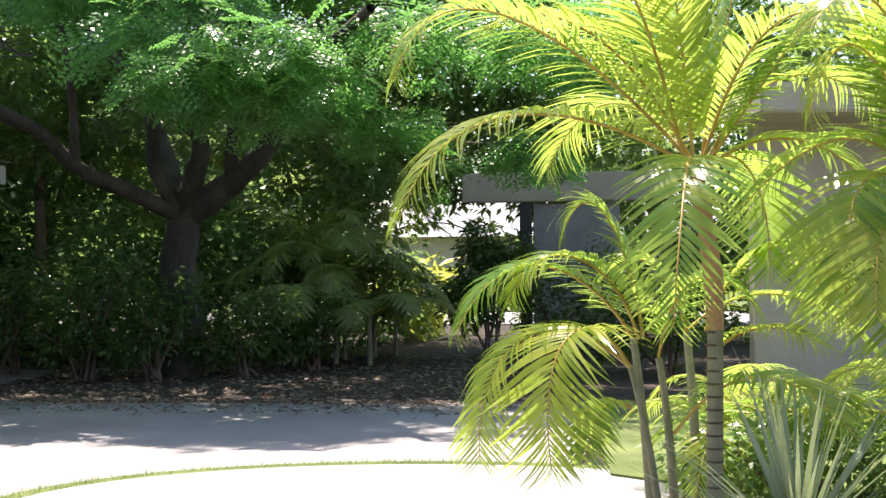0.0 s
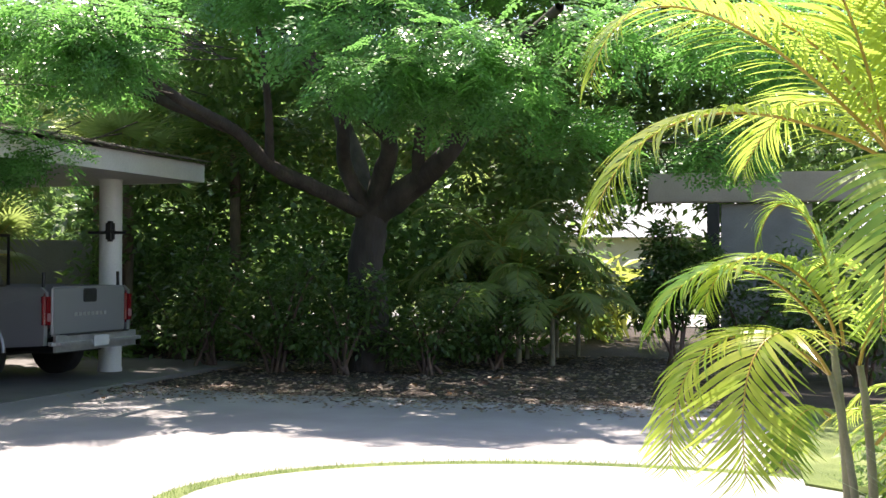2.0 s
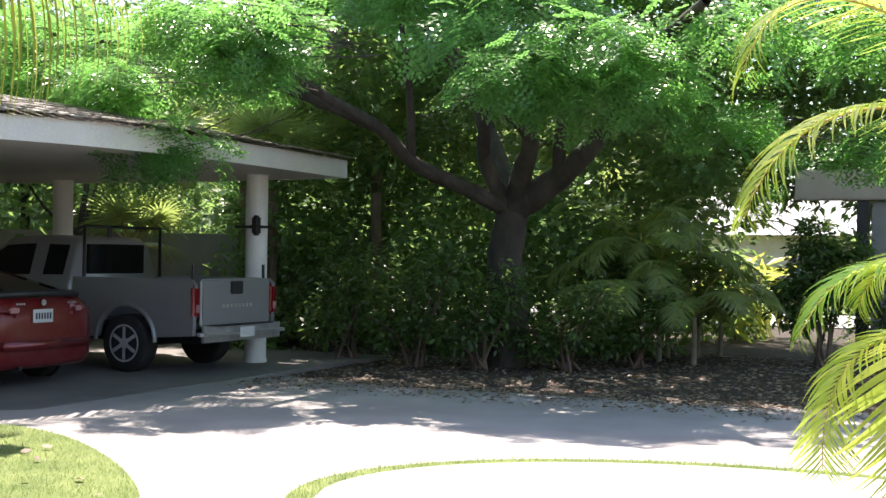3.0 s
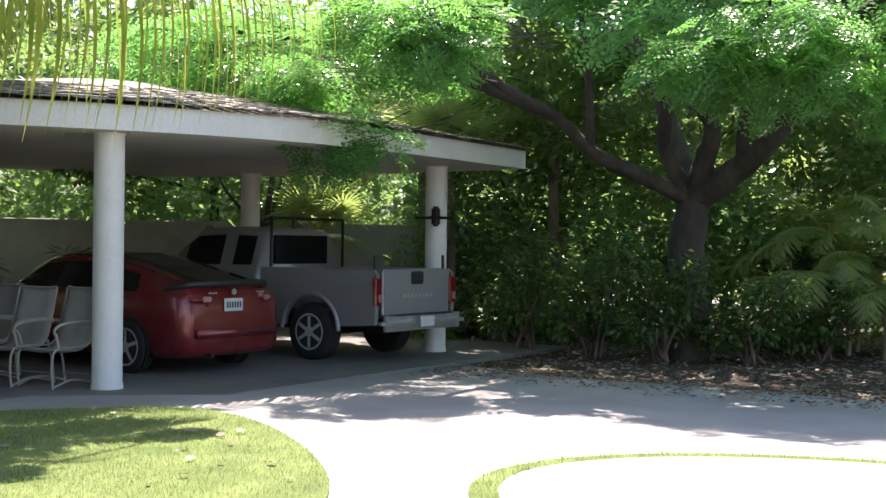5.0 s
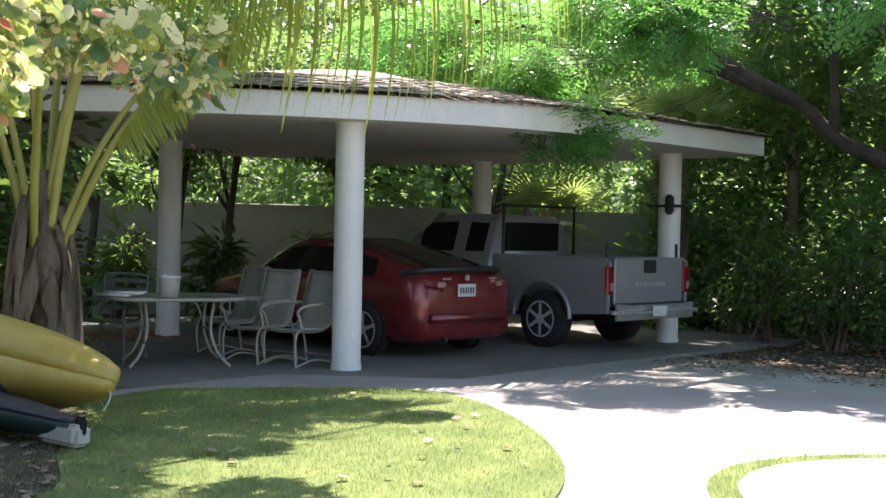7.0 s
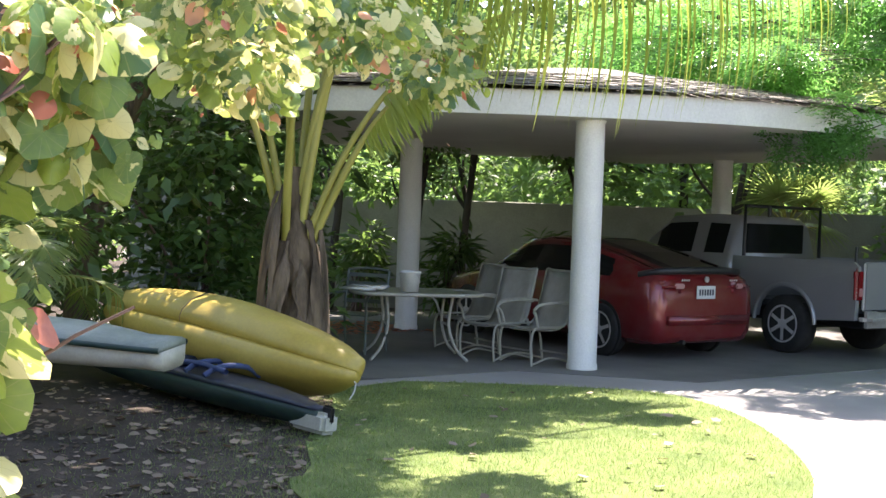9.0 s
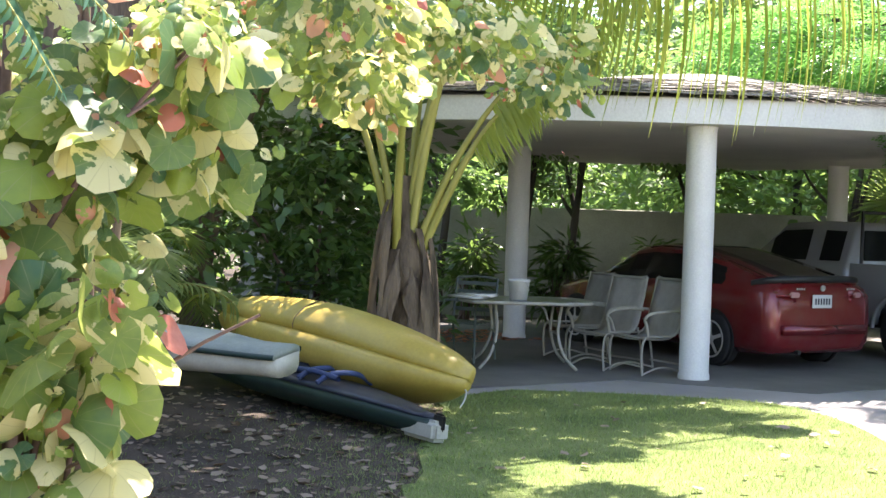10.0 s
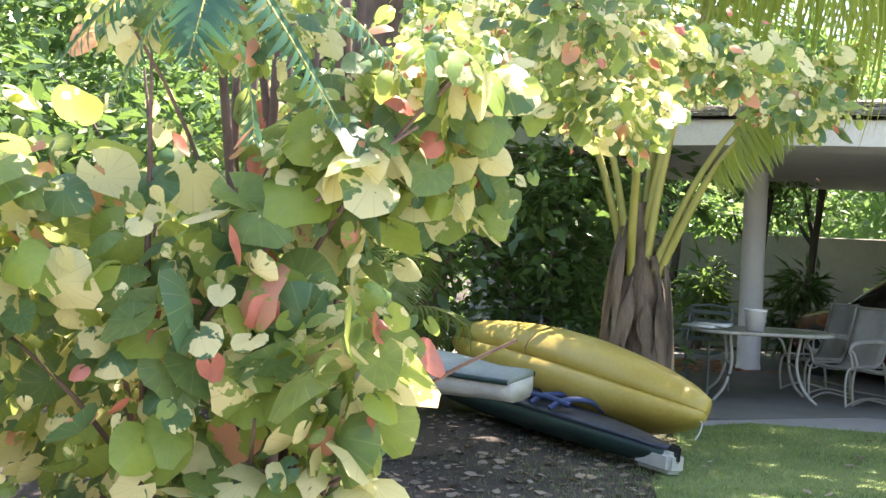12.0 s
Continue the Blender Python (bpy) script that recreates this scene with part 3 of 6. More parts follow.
def feather_palm(x, y, height, fronds, length, label, mat, stem_r=0.06, group="", leaf=0.45, tilt=(20, 75), pairs=36, name="palm", leanxy=(0, 0), stemmat=None, width=0.04):
    ob = empty(name, pose(x, y, 0), label, "palm", group)
    top = np.array([leanxy[0], leanxy[1], height])
    put("trunk", mesh_np("trunk", *tube(bezier([(0, 0, -0.1), (leanxy[0] * 0.3, leanxy[1] * 0.3, height * 0.6), top], 12), np.linspace(stem_r, stem_r * 0.8, 12), 9), stemmat or M_STEM, smooth=True), ob)
    lf, rc = [], []
    for k in range(fronds):
        a = k * 2.4 + rng.uniform(-0.3, 0.3)
        e = math.radians(rng.uniform(*tilt))
        L = length * rng.uniform(0.8, 1.1)
        d = np.array([math.cos(a) * math.sin(e), math.sin(a) * math.sin(e), math.cos(e)])
        flat = np.array([math.cos(a), math.sin(a), 0])
        p1 = top + d * L * 0.5
        p2 = p1 + d * L * 0.22 + flat * L * 0.22
        p3 = p2 + flat * L * 0.25 - np.array([0, 0, L * rng.uniform(0.2, 0.5)])
        a1, b1 = frond([top, p1, p2, p3], rng, pairs, leaf, width, 58, 15, 0.15, 0.2, 0.35, 0.014)
        lf.append(a1), rc.append(b1)
    put("frond", mesh_np("frond", *join(lf), mat), ob, "arching feather fronds")
    put("rachis", mesh_np("rachis", *join(rc), M_PETIOLE), ob)
    return ob


# areca clumps in the shade at the end of the driveway
for x, y, h, k in ((-4.6, 19.2, 1.1, 9), (-5.0, 19.0, 1.7, 9), (-4.2, 19.6, 1.9, 9), (-4.9, 20.0, 0.7, 8), (-3.9, 19.9, 0.5, 7)):
    feather_palm(x, y, h, k, 1.6, "shaded clumping palm with thin stems at the driveway's end", M_PALMDARK, 0.04, "shaded palms", 0.4)
for x, y, h in ((-10.6, 21.0, 3.2), (-13.0, 20.5, 3.6), (-8.4, 23.0, 3.4), (-6.0, 22.5, 3.0)):
    feather_palm(x, y, h, 14, 2.2, "tall feather palm among the trees", M_PALMDARK, 0.09, "palms among the trees", 0.6, width=0.05)


def fan_palm(x, y, height, fans, label):
    ob = empty("fan_palm", pose(x, y, 0), label, "palm", "fan palms")
    put("trunk", mesh_np("trunk", *tube([(0, 0, -0.1), (0.03, 0, height * 0.5), (0, 0.04, height)], [0.11, 0.1, 0.09], 9), M_HUSK, smooth=True), ob)
    lf, st = [], []
    B = blade(3, 0.07, 0.25)
    for k in range(fans):
        a, e = k * 2.4, math.radians(rng.uniform(15, 110))
        d = np.array([math.cos(a) * math.sin(e), math.sin(a) * math.sin(e), math.cos(e)])
        c = np.array([0, 0, height]) + d * rng.uniform(0.6, 0.9)
        st.append(tube([(0, 0, height), c * 0.5 + np.array([0, 0, height * 0.5]) + d * 0.05, c], 0.012, 5))
        fr = frames(d[None], spin=np.array([rng.uniform(-0.4, 0.4)]))[0]
        ang = np.radians(np.linspace(-125, 125, 26))
        way = fr[:, 1][None] * np.cos(ang)[:, None] + fr[:, 0][None] * np.sin(ang)[:, None]
        lf.append(strew(B, np.repeat(c[None], 26, 0), frames(way, fr[:, 2]), rng.uniform(0.6, 0.75, 26)))
    put("fan", mesh_np("fan", *join(lf), M_PALMDARK), ob, "dark pleated fan leaves")
    put("stalk", mesh_np("stalk", *join(st), M_PETIOLE), ob)
    return ob


for x, y, h in ((-12.2, 18.6, 3.3), (-11.0, 17.6, 3.0), (-14.0, 18.0, 3.1), (-13.4, 17.0, 1.6), (-9.9, 19.3, 3.5)):
    fan_palm(x, y, h, 18, "dark fan palm behind the carport")

for x, y, h in ((-3.97, 18.18, 0.7), (-4.56, 18.45, 1.2), (-5.14, 18.10, 0.9)):
    feather_palm(x, y, h, 13, 1.5, "feather palm catching light at the driveway's end", M_PALMDARK, 0.045, "palms by the driveway", 0.42)
for x, y, h in ((1.1, 7.9, 0.45), (1.75, 7.2, 0.55), (0.75, 8.4, 0.35)):
    feather_palm(x, y, h, 10, 1.0, "young areca palm growing below the larger ones", M_ARECA, 0.03, "young areca palms", 0.3, (20, 85), 30, "palm", (0, 0), None, 0.022)
feather_palm(-10.70, 4.35, 0.35, 12, 0.95, "small yellow-green palm growing behind the kayaks", M_ARECA, 0.04, "", 0.3, (15, 80), 30, "palm", (0, 0), None, 0.02)
feather_palm(-11.00, 3.05, 0.8, 11, 1.3, "shaded feather palm behind the kayaks", M_PALMDARK, 0.05, "", 0.4, (15, 80), 34)
# trees that close the garden
for k in range(26):
    a = radians(-22 + k * 5.4)
    dist = 25 + 5 * (k % 3) + rng.uniform(-1.5, 1.5)
    x, y = -math.sin(a) * dist, math.cos(a) * dist
    if abs(a - radians(9)) < 0.09 and dist < 40:
        continue
    h = rng.uniform(6, 9)
    blobs = [(x + rng.uniform(-1.6, 1.6), y + rng.uniform(-1.6, 1.6), h * f, 1.9, 1.9, 1.1) for f in (0.3, 0.45, 0.6, 0.75, 0.9)]
    broad_tree((x, y), h, blobs, 2600, "leafy tree closing the garden, sunlit above", size=(0.2, 0.4))
# slim trees along the garden wall
for x, y, h in ((-15.4, 14.0, 4.2), (-16.6, 12.4, 4.4), (-17.8, 10.6, 4.2), (-14.2, 16.4, 4.4), (-18.6, 8.8, 4.2), (-15.8, 10.8, 4.0)):
    bl = [(x + rng.uniform(-0.8, 0.8), y + rng.uniform(-0.8, 0.8), h * f, 1.0, 1.0, 0.55) for f in (0.55, 0.7, 0.85, 1.0)]
    broad_tree((x, y), h, bl, 1500, "slim garden tree with dark branching stems by the wall", size=(0.12, 0.2), r=0.09, lean=(0.3, 0.2))
for x, y in ((-16.9, 10.6), (-15.6, 13.3), (-14.9, 10.9), (-18.2, 9.6)):
    shrub((x, y), [(x, y, 0.6, 0.5, 0.5, 0.5), (x + 0.2, y, 1.1, 0.4, 0.4, 0.4)], 420, "dark broad-leaved shrub against the garden wall", size=(0.2, 0.4), shape=LONGLEAF)
for x, y, h, w in ((-12.6, 3.2, 2.4, 1.3), (-12.4, 5.6, 2.2, 1.2), (-14.2, 6.4, 2.4, 1.3), (-11.0, 1.6, 2.3, 1.4), (-15.5, 8.2, 2.0, 1.0), (-10.0, -0.6, 2.5, 1.6), (-8.2, -2.0, 2.6, 1.6)):
    shrub((x, y), [(x, y, h * 0.3, w * 0.8, w * 0.8, h * 0.3), (x, y + 0.2, h * 0.6, w, w * 0.8, h * 0.3), (x - 0.3, y, h, w * 0.9, w * 0.9, h * 0.3)], 1500, "dense dark shrub closing the corner of the garden", size=(0.1, 0.2))

# the sunlit areca palms beside the driveway
areca = empty("areca_palm", pose(0.39, 6.75, 0), "sunlit areca palm clump with yellow-green arching fronds", "palm")
O = np.array([0.39, 6.75, 0.0])


def areca_frond(*ctrl, pairs=48, length=0.5, rise=22, hang=0.05, spread=58, owner=None, origin=None):
    o = O if origin is None else origin
    a, b = frond([np.array(c) - o for c in ctrl], rng, int(pairs * 0.95), length, 0.028, spread, rise, hang, 0.12, 0.5, 0.011, 5)
    f = put("frond", mesh_np("frond", *a, M_ARECA), owner or areca)
    put("rachis", mesh_np("rachis", *b, M_RACHIS, smooth=True), f)


areca_frond((0.28, 6.62, 2.05), (-0.37, 6.21, 2.78), (-1.02, 5.91, 3.1), (-1.17, 5.79, 2.43), pairs=60)
areca_frond((0.28, 6.62, 2.03), (-0.37, 6.11, 2.42), (-0.98, 5.83, 2.36), (-1.14, 5.70, 1.74), pairs=60)
areca_frond((0.29, 6.62, 2.03), (0.25, 6.61, 2.56), (0.15, 6.49, 3.3), rise=10)
areca_frond((0.33, 6.73, 2.03), (0.39, 6.73, 2.49), (0.6, 6.85, 3.3), rise=10)
areca_frond((0.35, 6.73, 2.03), (0.69, 6.67, 2.53), (1.1, 6.62, 3.1))
areca_frond((0.27, 6.52, 2.02), (0.22, 5.70, 2.15), (0.16, 5.29, 1.75), (0.12, 5.18, 1.26), length=0.36, hang=0.1)
areca_frond((0.34, 6.83, 2.03), (0.58, 7.17, 2.3), (0.79, 7.40, 1.97), (0.76, 7.40, 1.4), length=0.4)
areca_frond((0.30, 6.80, 2.03), (0.0, 7.2, 2.6), (-0.3, 7.4, 2.6), (-0.55, 7.5, 2.1), length=0.45)
areca_frond((-0.04, 7.29, 1.07), (-0.30, 7.14, 1.56), (-0.80, 6.97, 1.72), (-1.03, 6.83, 1.13), length=0.4)
areca_frond((-0.06, 6.88, 0.94), (-0.28, 6.54, 1.38), (-0.56, 6.30, 1.18), (-0.46, 6.22, 0.47), length=0.46)
areca_frond((-0.06, 6.98, 0.93), (-0.54, 6.80, 1.40), (-0.92, 6.66, 1.05), (-0.87, 6.56, 0.46), length=0.42)
areca_frond((0.02, 7.30, 1.07), (-0.04, 7.38, 1.64), (-0.30, 7.34, 2.22), (-0.46, 7.32, 1.66), length=0.38)
areca_frond((-0.01, 7.29, 1.07), (-0.13, 7.06, 1.61), (-0.60, 6.90, 1.75), (-0.72, 6.78, 1.30), length=0.38)
areca_frond((0.42, 7.05, 1.02), (0.65, 6.78, 1.28), (0.95, 6.62, 1.08), length=0.3, pairs=30)
areca_frond((-0.06, 6.68, 0.74), (-0.23, 6.55, 0.88), (-0.30, 6.44, 0.5), length=0.26, pairs=26)
areca_frond((0.11, 7.41, 0.95), (0.2, 7.3, 1.5), (0.45, 7.2, 1.6), (0.7, 7.2, 1.2), length=0.35)
areca_frond((0.29, 7.74, 1.08), (0.2, 7.7, 1.6), (-0.1, 7.7, 1.7), (-0.3, 7.7, 1.3), length=0.35)
stem = put("trunk", mesh_np("trunk", *tube(np.array([(0.38, 6.75, -0.1), (0.39, 6.75, 0.5), (0.40, 6.74, 1.17)]) - O, [0.048, 0.045, 0.042], 14), M_STEM, smooth=True), areca, "ringed grey-green stem")
for z in np.arange(0.3, 1.17, 0.07):
    put("ring", mesh_np("ring", *tube(np.array([(0.39, 6.745, z), (0.39, 6.745, z + 0.006), (0.39, 6.745, z + 0.012)]) - O, [0.046, 0.0485, 0.046], 14), M_HUSK, smooth=True), stem)
put("crownshaft", mesh_np("crownshaft", *tube(np.array([(0.40, 6.74, 1.16), (0.39, 6.73, 1.45), (0.34, 6.70, 1.8), (0.29, 6.64, 2.08)]) - O, [0.045, 0.055, 0.045, 0.028], 12), M_SHAFT, smooth=True), areca, "smooth orange crownshaft")
for a, b, r in (((-0.04, 7.18, 1.08), (0.06, 7.21, -0.1), 0.03), ((0.29, 7.74, 1.08), (0.35, 7.76, -0.1), 0.035), ((0.11, 7.41, 0.95), (0.20, 7.43, -0.1), 0.03), ((-0.06, 6.9, 0.95), (0.12, 7.0, -0.1), 0.025)):
    put("stem", mesh_np("stem", *tube(bezier(np.array([b, (a[0] * 0.6 + b[0] * 0.4 + 0.03, a[1], 0.6), a]) - O, 10), np.linspace(r, r * 0.7, 10), 9), M_STEM, smooth=True), areca)

areca2 = empty("areca_palm", pose(1.45, 5.9, 0), "second areca palm with sunlit drooping fronds", "palm")
O2 = np.array([1.45, 5.9, 0.0])
put("trunk", mesh_np("trunk", *tube(np.array([(1.45, 5.9, -0.1), (1.42, 5.9, 0.9), (1.34, 5.88, 1.75)]) - O2, [0.05, 0.045, 0.03], 12), M_STEM, smooth=True), areca2)
for c in (((1.34, 5.88, 1.7), (1.07, 5.73, 2.1), (0.83, 5.49, 1.95), (0.86, 5.40, 1.28)), ((1.34, 5.88, 1.7), (1.14, 5.94, 2.3), (0.79, 5.99, 2.15), (0.5, 6.15, 1.8)),
          ((1.34, 5.88, 1.75), (1.12, 5.83, 2.6), (0.89, 5.80, 2.75), (0.77, 5.78, 2.2)), ((1.36, 5.9, 1.75), (1.4, 5.9, 2.5), (1.2, 5.7, 3.0)), ((1.36, 5.85, 1.6), (1.3, 5.5, 1.9), (1.1, 5.3, 1.6), (1.05, 5.2, 1.1)), ((1.4, 6.1, 1.6), (1.3, 6.5, 2.0), (1.0, 6.9, 1.7), (0.95, 7.0, 1.2)), ((1.36, 5.9, 1.75), (1.5, 5.8, 2.4), (1.35, 5.6, 2.6), (1.2, 5.4, 2.2)), ((1.4, 5.95, 1.7), (1.6, 6.3, 2.2), (1.5, 6.6, 2.1), (1.3, 6.8, 1.6)),
          ((1.36, 5.9, 1.75), (1.2, 5.7, 2.7), (0.95, 5.5, 2.9), (0.7, 5.3, 2.5)), ((1.36, 5.9, 1.75), (1.3, 6.1, 2.7), (1.05, 6.3, 3.0), (0.8, 6.5, 2.7)), ((1.36, 5.9, 1.7), (1.15, 5.6, 1.95), (0.95, 5.35, 1.75), (0.95, 5.25, 1.3))):
    areca_frond(*c, owner=areca2, origin=O2, length=0.42, pairs=44)

for c in (((0.35, 6.75, 2.03), (0.75, 6.9, 2.35), (1.15, 6.9, 2.2), (1.35, 6.8, 1.7)), ((0.3, 6.7, 2.03), (-0.05, 6.6, 2.75), (-0.45, 6.5, 3.0), (-0.8, 6.3, 2.75)), ((0.4, 7.6, 1.1), (0.6, 7.6, 1.7), (1.0, 7.5, 1.8), (1.3, 7.4, 1.3)), ((0.2, 7.4, 0.5), (0.5, 7.0, 1.0), (0.8, 6.7, 1.0), (1.1, 6.5, 0.6)), ((0.33, 6.7, 2.03), (0.5, 6.4, 2.7), (0.75, 6.1, 2.9), (1.0, 5.9, 2.6)), ((0.25, 6.7, 2.03), (0.05, 6.5, 2.9), (-0.1, 6.3, 3.2), (-0.3, 6.1, 3.0)), ((0.35, 6.8, 2.03), (0.6, 7.0, 2.6), (1.0, 7.2, 2.8), (1.5, 7.3, 2.3)), ((0.3, 7.7, 1.1), (0.7, 7.9, 1.5), (1.2, 8.0, 1.3), (1.5, 8.0, 0.9))):
    areca_frond(*c, length=0.42)


# ---- shapes for things ----
def box_bm(size, at=(0, 0, 0), bevel=0.01, seg=2, turn=None):
    bm = bmesh.new()
    bmesh.ops.create_cube(bm, size=1)
    bmesh.ops.scale(bm, vec=size, verts=bm.verts)
    if bevel:
        bmesh.ops.bevel(bm, geom=bm.edges[:], offset=min(bevel, min(size) * 0.45), segments=seg, affect="EDGES")
    if turn is not None:
        bmesh.ops.transform(bm, matrix=turn, verts=bm.verts)
    bmesh.ops.translate(bm, vec=at, verts=bm.verts)
    return bm


def pipe(name, pts, r, mat, parent, label="", sides=8, n=0):
    line = curve(pts, n) if n else np.asarray(pts, float)
    V, F = tube(line, r, sides)
    return put(name, mesh_np(name, V, F, mat, smooth=True), parent, label)


def lathe(prof, sides=24, axis="z"):
    """A turned shape from (radius, height) pairs."""
    bm = bmesh.new()
    rings = []
    for r, h in prof:
        row = []
        for a in np.linspace(0, 2 * math.pi, sides, endpoint=False):
            c, s = r * math.cos(a), r * math.sin(a)
            row.append(bm.verts.new((c, s, h) if axis == "z" else (c, h, s)))
        rings.append(row)
    for a, b in zip(rings, rings[1:]):
        for i in range(sides):
            bm.faces.new((a[i], a[(i + 1) % sides], b[(i + 1) % sides], b[i]))
    for row in (rings[0], rings[-1]):
        bm.faces.new(row)
    bmesh.ops.recalc_face_normals(bm, faces=bm.faces)
    return bm


def hull_rings(stations):
    """Half sections of a car body, mirrored: x, sill, belt and top heights, half widths at belt and top."""
    rows = []
    for x, zb, zm, zt, wm, wt in stations:
        half = [(wm * 0.86, zb), (wm * 0.98, zb + 0.10), (wm, (zb + zm) / 2), (wm * 0.985, zm - 0.05), (wm * 0.95, zm), (wt * 1.0, max(zm + 0.01, zt - 0.07)), (wt * 0.88, zt - 0.015), (wt * 0.5, zt)]
        row = [(x, y, z) for y, z in half] + [(x, -y, z) for y, z in reversed(half)]
        rows.append(row)
    return rows


def loft(rows, caps=True):
    bm = bmesh.new()
    vs = [[bm.verts.new(p) for p in row] for row in rows]
    m = len(rows[0])
    for a, b in zip(vs, vs[1:]):
        for i in range(m):
            bm.faces.new((a[i], a[(i + 1) % m], b[(i + 1) % m], b[i]))
    if caps:
        bm.faces.new(vs[0]), bm.faces.new(vs[-1])
    bmesh.ops.recalc_face_normals(bm, faces=bm.faces)
    return bm


def skin(rows, i0, i1, k0, k1, off=0.006, shrink=0.12):
    """A pane that follows the body between stations i0..i1 and ring points k0..k1, drawn in from its edges and set a little proud."""
    P = np.array(rows, float)
    ni, nk = 6, 4
    def at(u, v):
        a, b = i0 + (i1 - i0) * u, k0 + (k1 - k0) * v
        i, k = min(int(a), len(P) - 2), int(b)
        k = min(k, P.shape[1] - 2)
        f, g = a - i, b - k
        return (P[i, k] * (1 - f) + P[i + 1, k] * f) * (1 - g) + (P[i, k + 1] * (1 - f) + P[i + 1, k + 1] * f) * g
    G = np.array([[at(shrink + (1 - 2 * shrink) * u, shrink + (1 - 2 * shrink) * v) for v in np.linspace(0, 1, nk)] for u in np.linspace(0, 1, ni)])
    nrm = np.cross(G[-1, 0] - G[0, 0], G[0, -1] - G[0, 0])
    nrm /= np.linalg.norm(nrm)
    c = P[:, :, :].reshape(-1, 3).mean(0)
    if nrm @ (G.mean((0, 1)) - c) < 0:
        nrm = -nrm
    bm = bmesh.new()
    top = [[bm.verts.new(G[a, b] + nrm * off) for b in range(nk)] for a in range(ni)]
    for a in range(ni - 1):
        for b in range(nk - 1):
            bm.faces.new((top[a][b], top[a + 1][b], top[a + 1][b + 1], top[a][b + 1]))
    geom = bmesh.ops.extrude_face_region(bm, geom=bm.faces[:])
    bmesh.ops.translate(bm, vec=Vector(-nrm * 0.012), verts=[v for v in geom["geom"] if isinstance(v, bmesh.types.BMVert)])
    bmesh.ops.recalc_face_normals(bm, faces=bm.faces)
    return bm


def paint(name, colour, metal=0.3, rough=0.35, dust=0.15):
    m, t, p, _ = nodes_of(name)
    n = noise_of(t, 2.2, 5, 0.65)
    d = tuple(c * (1 - dust) + 0.25 * dust for c in colour)
    t.links.new(ramp(t, n, [(0.35, colour), (0.75, d)]), p.inputs["Base Color"])
    p.inputs["Metallic"].default_value, p.inputs["Roughness"].default_value = metal, rough
    p.inputs["Coat Weight"].default_value, p.inputs["Coat Roughness"].default_value = 0.6, 0.12
    return m


def plain(name, colour, rough=0.5, metal=0.0, alpha=None):
    return surface(name, tuple(c * 0.85 for c in colour), colour, 6, 90, rough, metal, bump=0.05)


M_RED = paint("dark_red_car_paint", (0.20, 0.012, 0.015), 0.3, 0.22)
M_SILVER = paint("silver_grey_truck_paint", (0.33, 0.335, 0.345), 0.45, 0.42)
M_TYRE = surface("tyre_rubber", (0.012, 0.012, 0.012), (0.03, 0.03, 0.03), 8, 60, 0.85, bump=0.2)
M_ALLOY = surface("alloy_rim", (0.55, 0.55, 0.56), (0.72, 0.72, 0.73), 8, 60, 0.35, 0.35, bump=0.05)
M_BLACK = surface("black_plastic", (0.012, 0.012, 0.013), (0.03, 0.03, 0.03), 6, 60, 0.5, bump=0.08)
M_CHROME = surface("dull_chrome", (0.5, 0.5, 0.5), (0.68, 0.68, 0.68), 5, 40, 0.3, 0.6, bump=0.05)
M_TINT, _t, _p, _ = nodes_of("tinted_car_glass")
_p.inputs["Base Color"].default_value, _p.inputs["Roughness"].default_value = (0.008, 0.010, 0.010, 1), 0.08
_p.inputs["Specular IOR Level"].default_value = 0.25
M_LENS = paint("red_lamp_lens", (0.20, 0.008, 0.012), 0.0, 0.15, 0.05)
M_CLEARLENS = paint("pale_lamp_lens", (0.42, 0.20, 0.20), 0.0, 0.15, 0.05)
M_PLATE = plain("white_plate", (0.72, 0.73, 0.72), 0.5)
M_INK = plain("dark_ink", (0.03, 0.03, 0.05), 0.6)


def wheel(parent, x, y, r, w, rim_r, spokes, side):
    ob = put("wheel", None, parent)
    ob.location = (x, y, r)
    s = side
    part("tyre", lathe([(rim_r, -w / 2), (r * 0.93, -w / 2), (r, -w * 0.38), (r, w * 0.38), (r * 0.93, w / 2), (rim_r, w / 2)], 36, "y"), M_TYRE, ob, "black rubber tyre", True)
    rim = part("rim", lathe([(rim_r * 1.02, s * w * 0.46), (rim_r * 0.92, s * w * 0.49), (rim_r * 0.86, s * w * 0.30), (0.001, s * w * 0.28)], 36, "y"), M_BLACK, ob, "alloy rim with spokes")
    for k in range(spokes):
        a = 2 * math.pi * k / spokes
        bm = box_bm((rim_r * 0.30, w * 0.14, rim_r * 0.9), (0, s * w * 0.44, rim_r * 0.48), 0.012)
        bmesh.ops.rotate(bm, cent=(0, 0, 0), matrix=Matrix.Rotation(a, 3, "Y"), verts=bm.verts)
        part("spoke", bm, M_ALLOY, rim)
    part("hub", lathe([(rim_r * 0.3, s * w * 0.40), (rim_r * 0.28, s * w * 0.52), (0.001, s * w * 0.53)], 18, "y"), M_ALLOY, rim)
    part("rim_ring", lathe([(rim_r * 0.90, s * w * 0.44), (rim_r * 0.92, s * w * 0.51), (rim_r * 1.02, s * w * 0.51), (rim_r * 1.03, s * w * 0.44)], 36, "y"), M_ALLOY, rim)
    return ob


def well(parent, x, y, r, z, side):
    bm = lathe([(r, -0.015), (r, 0.015)], 32, "y")
    bmesh.ops.translate(bm, vec=(x, y, z), verts=bm.verts)
    return part("wheel_well", bm, M_BLACK, parent, "dark wheel well")


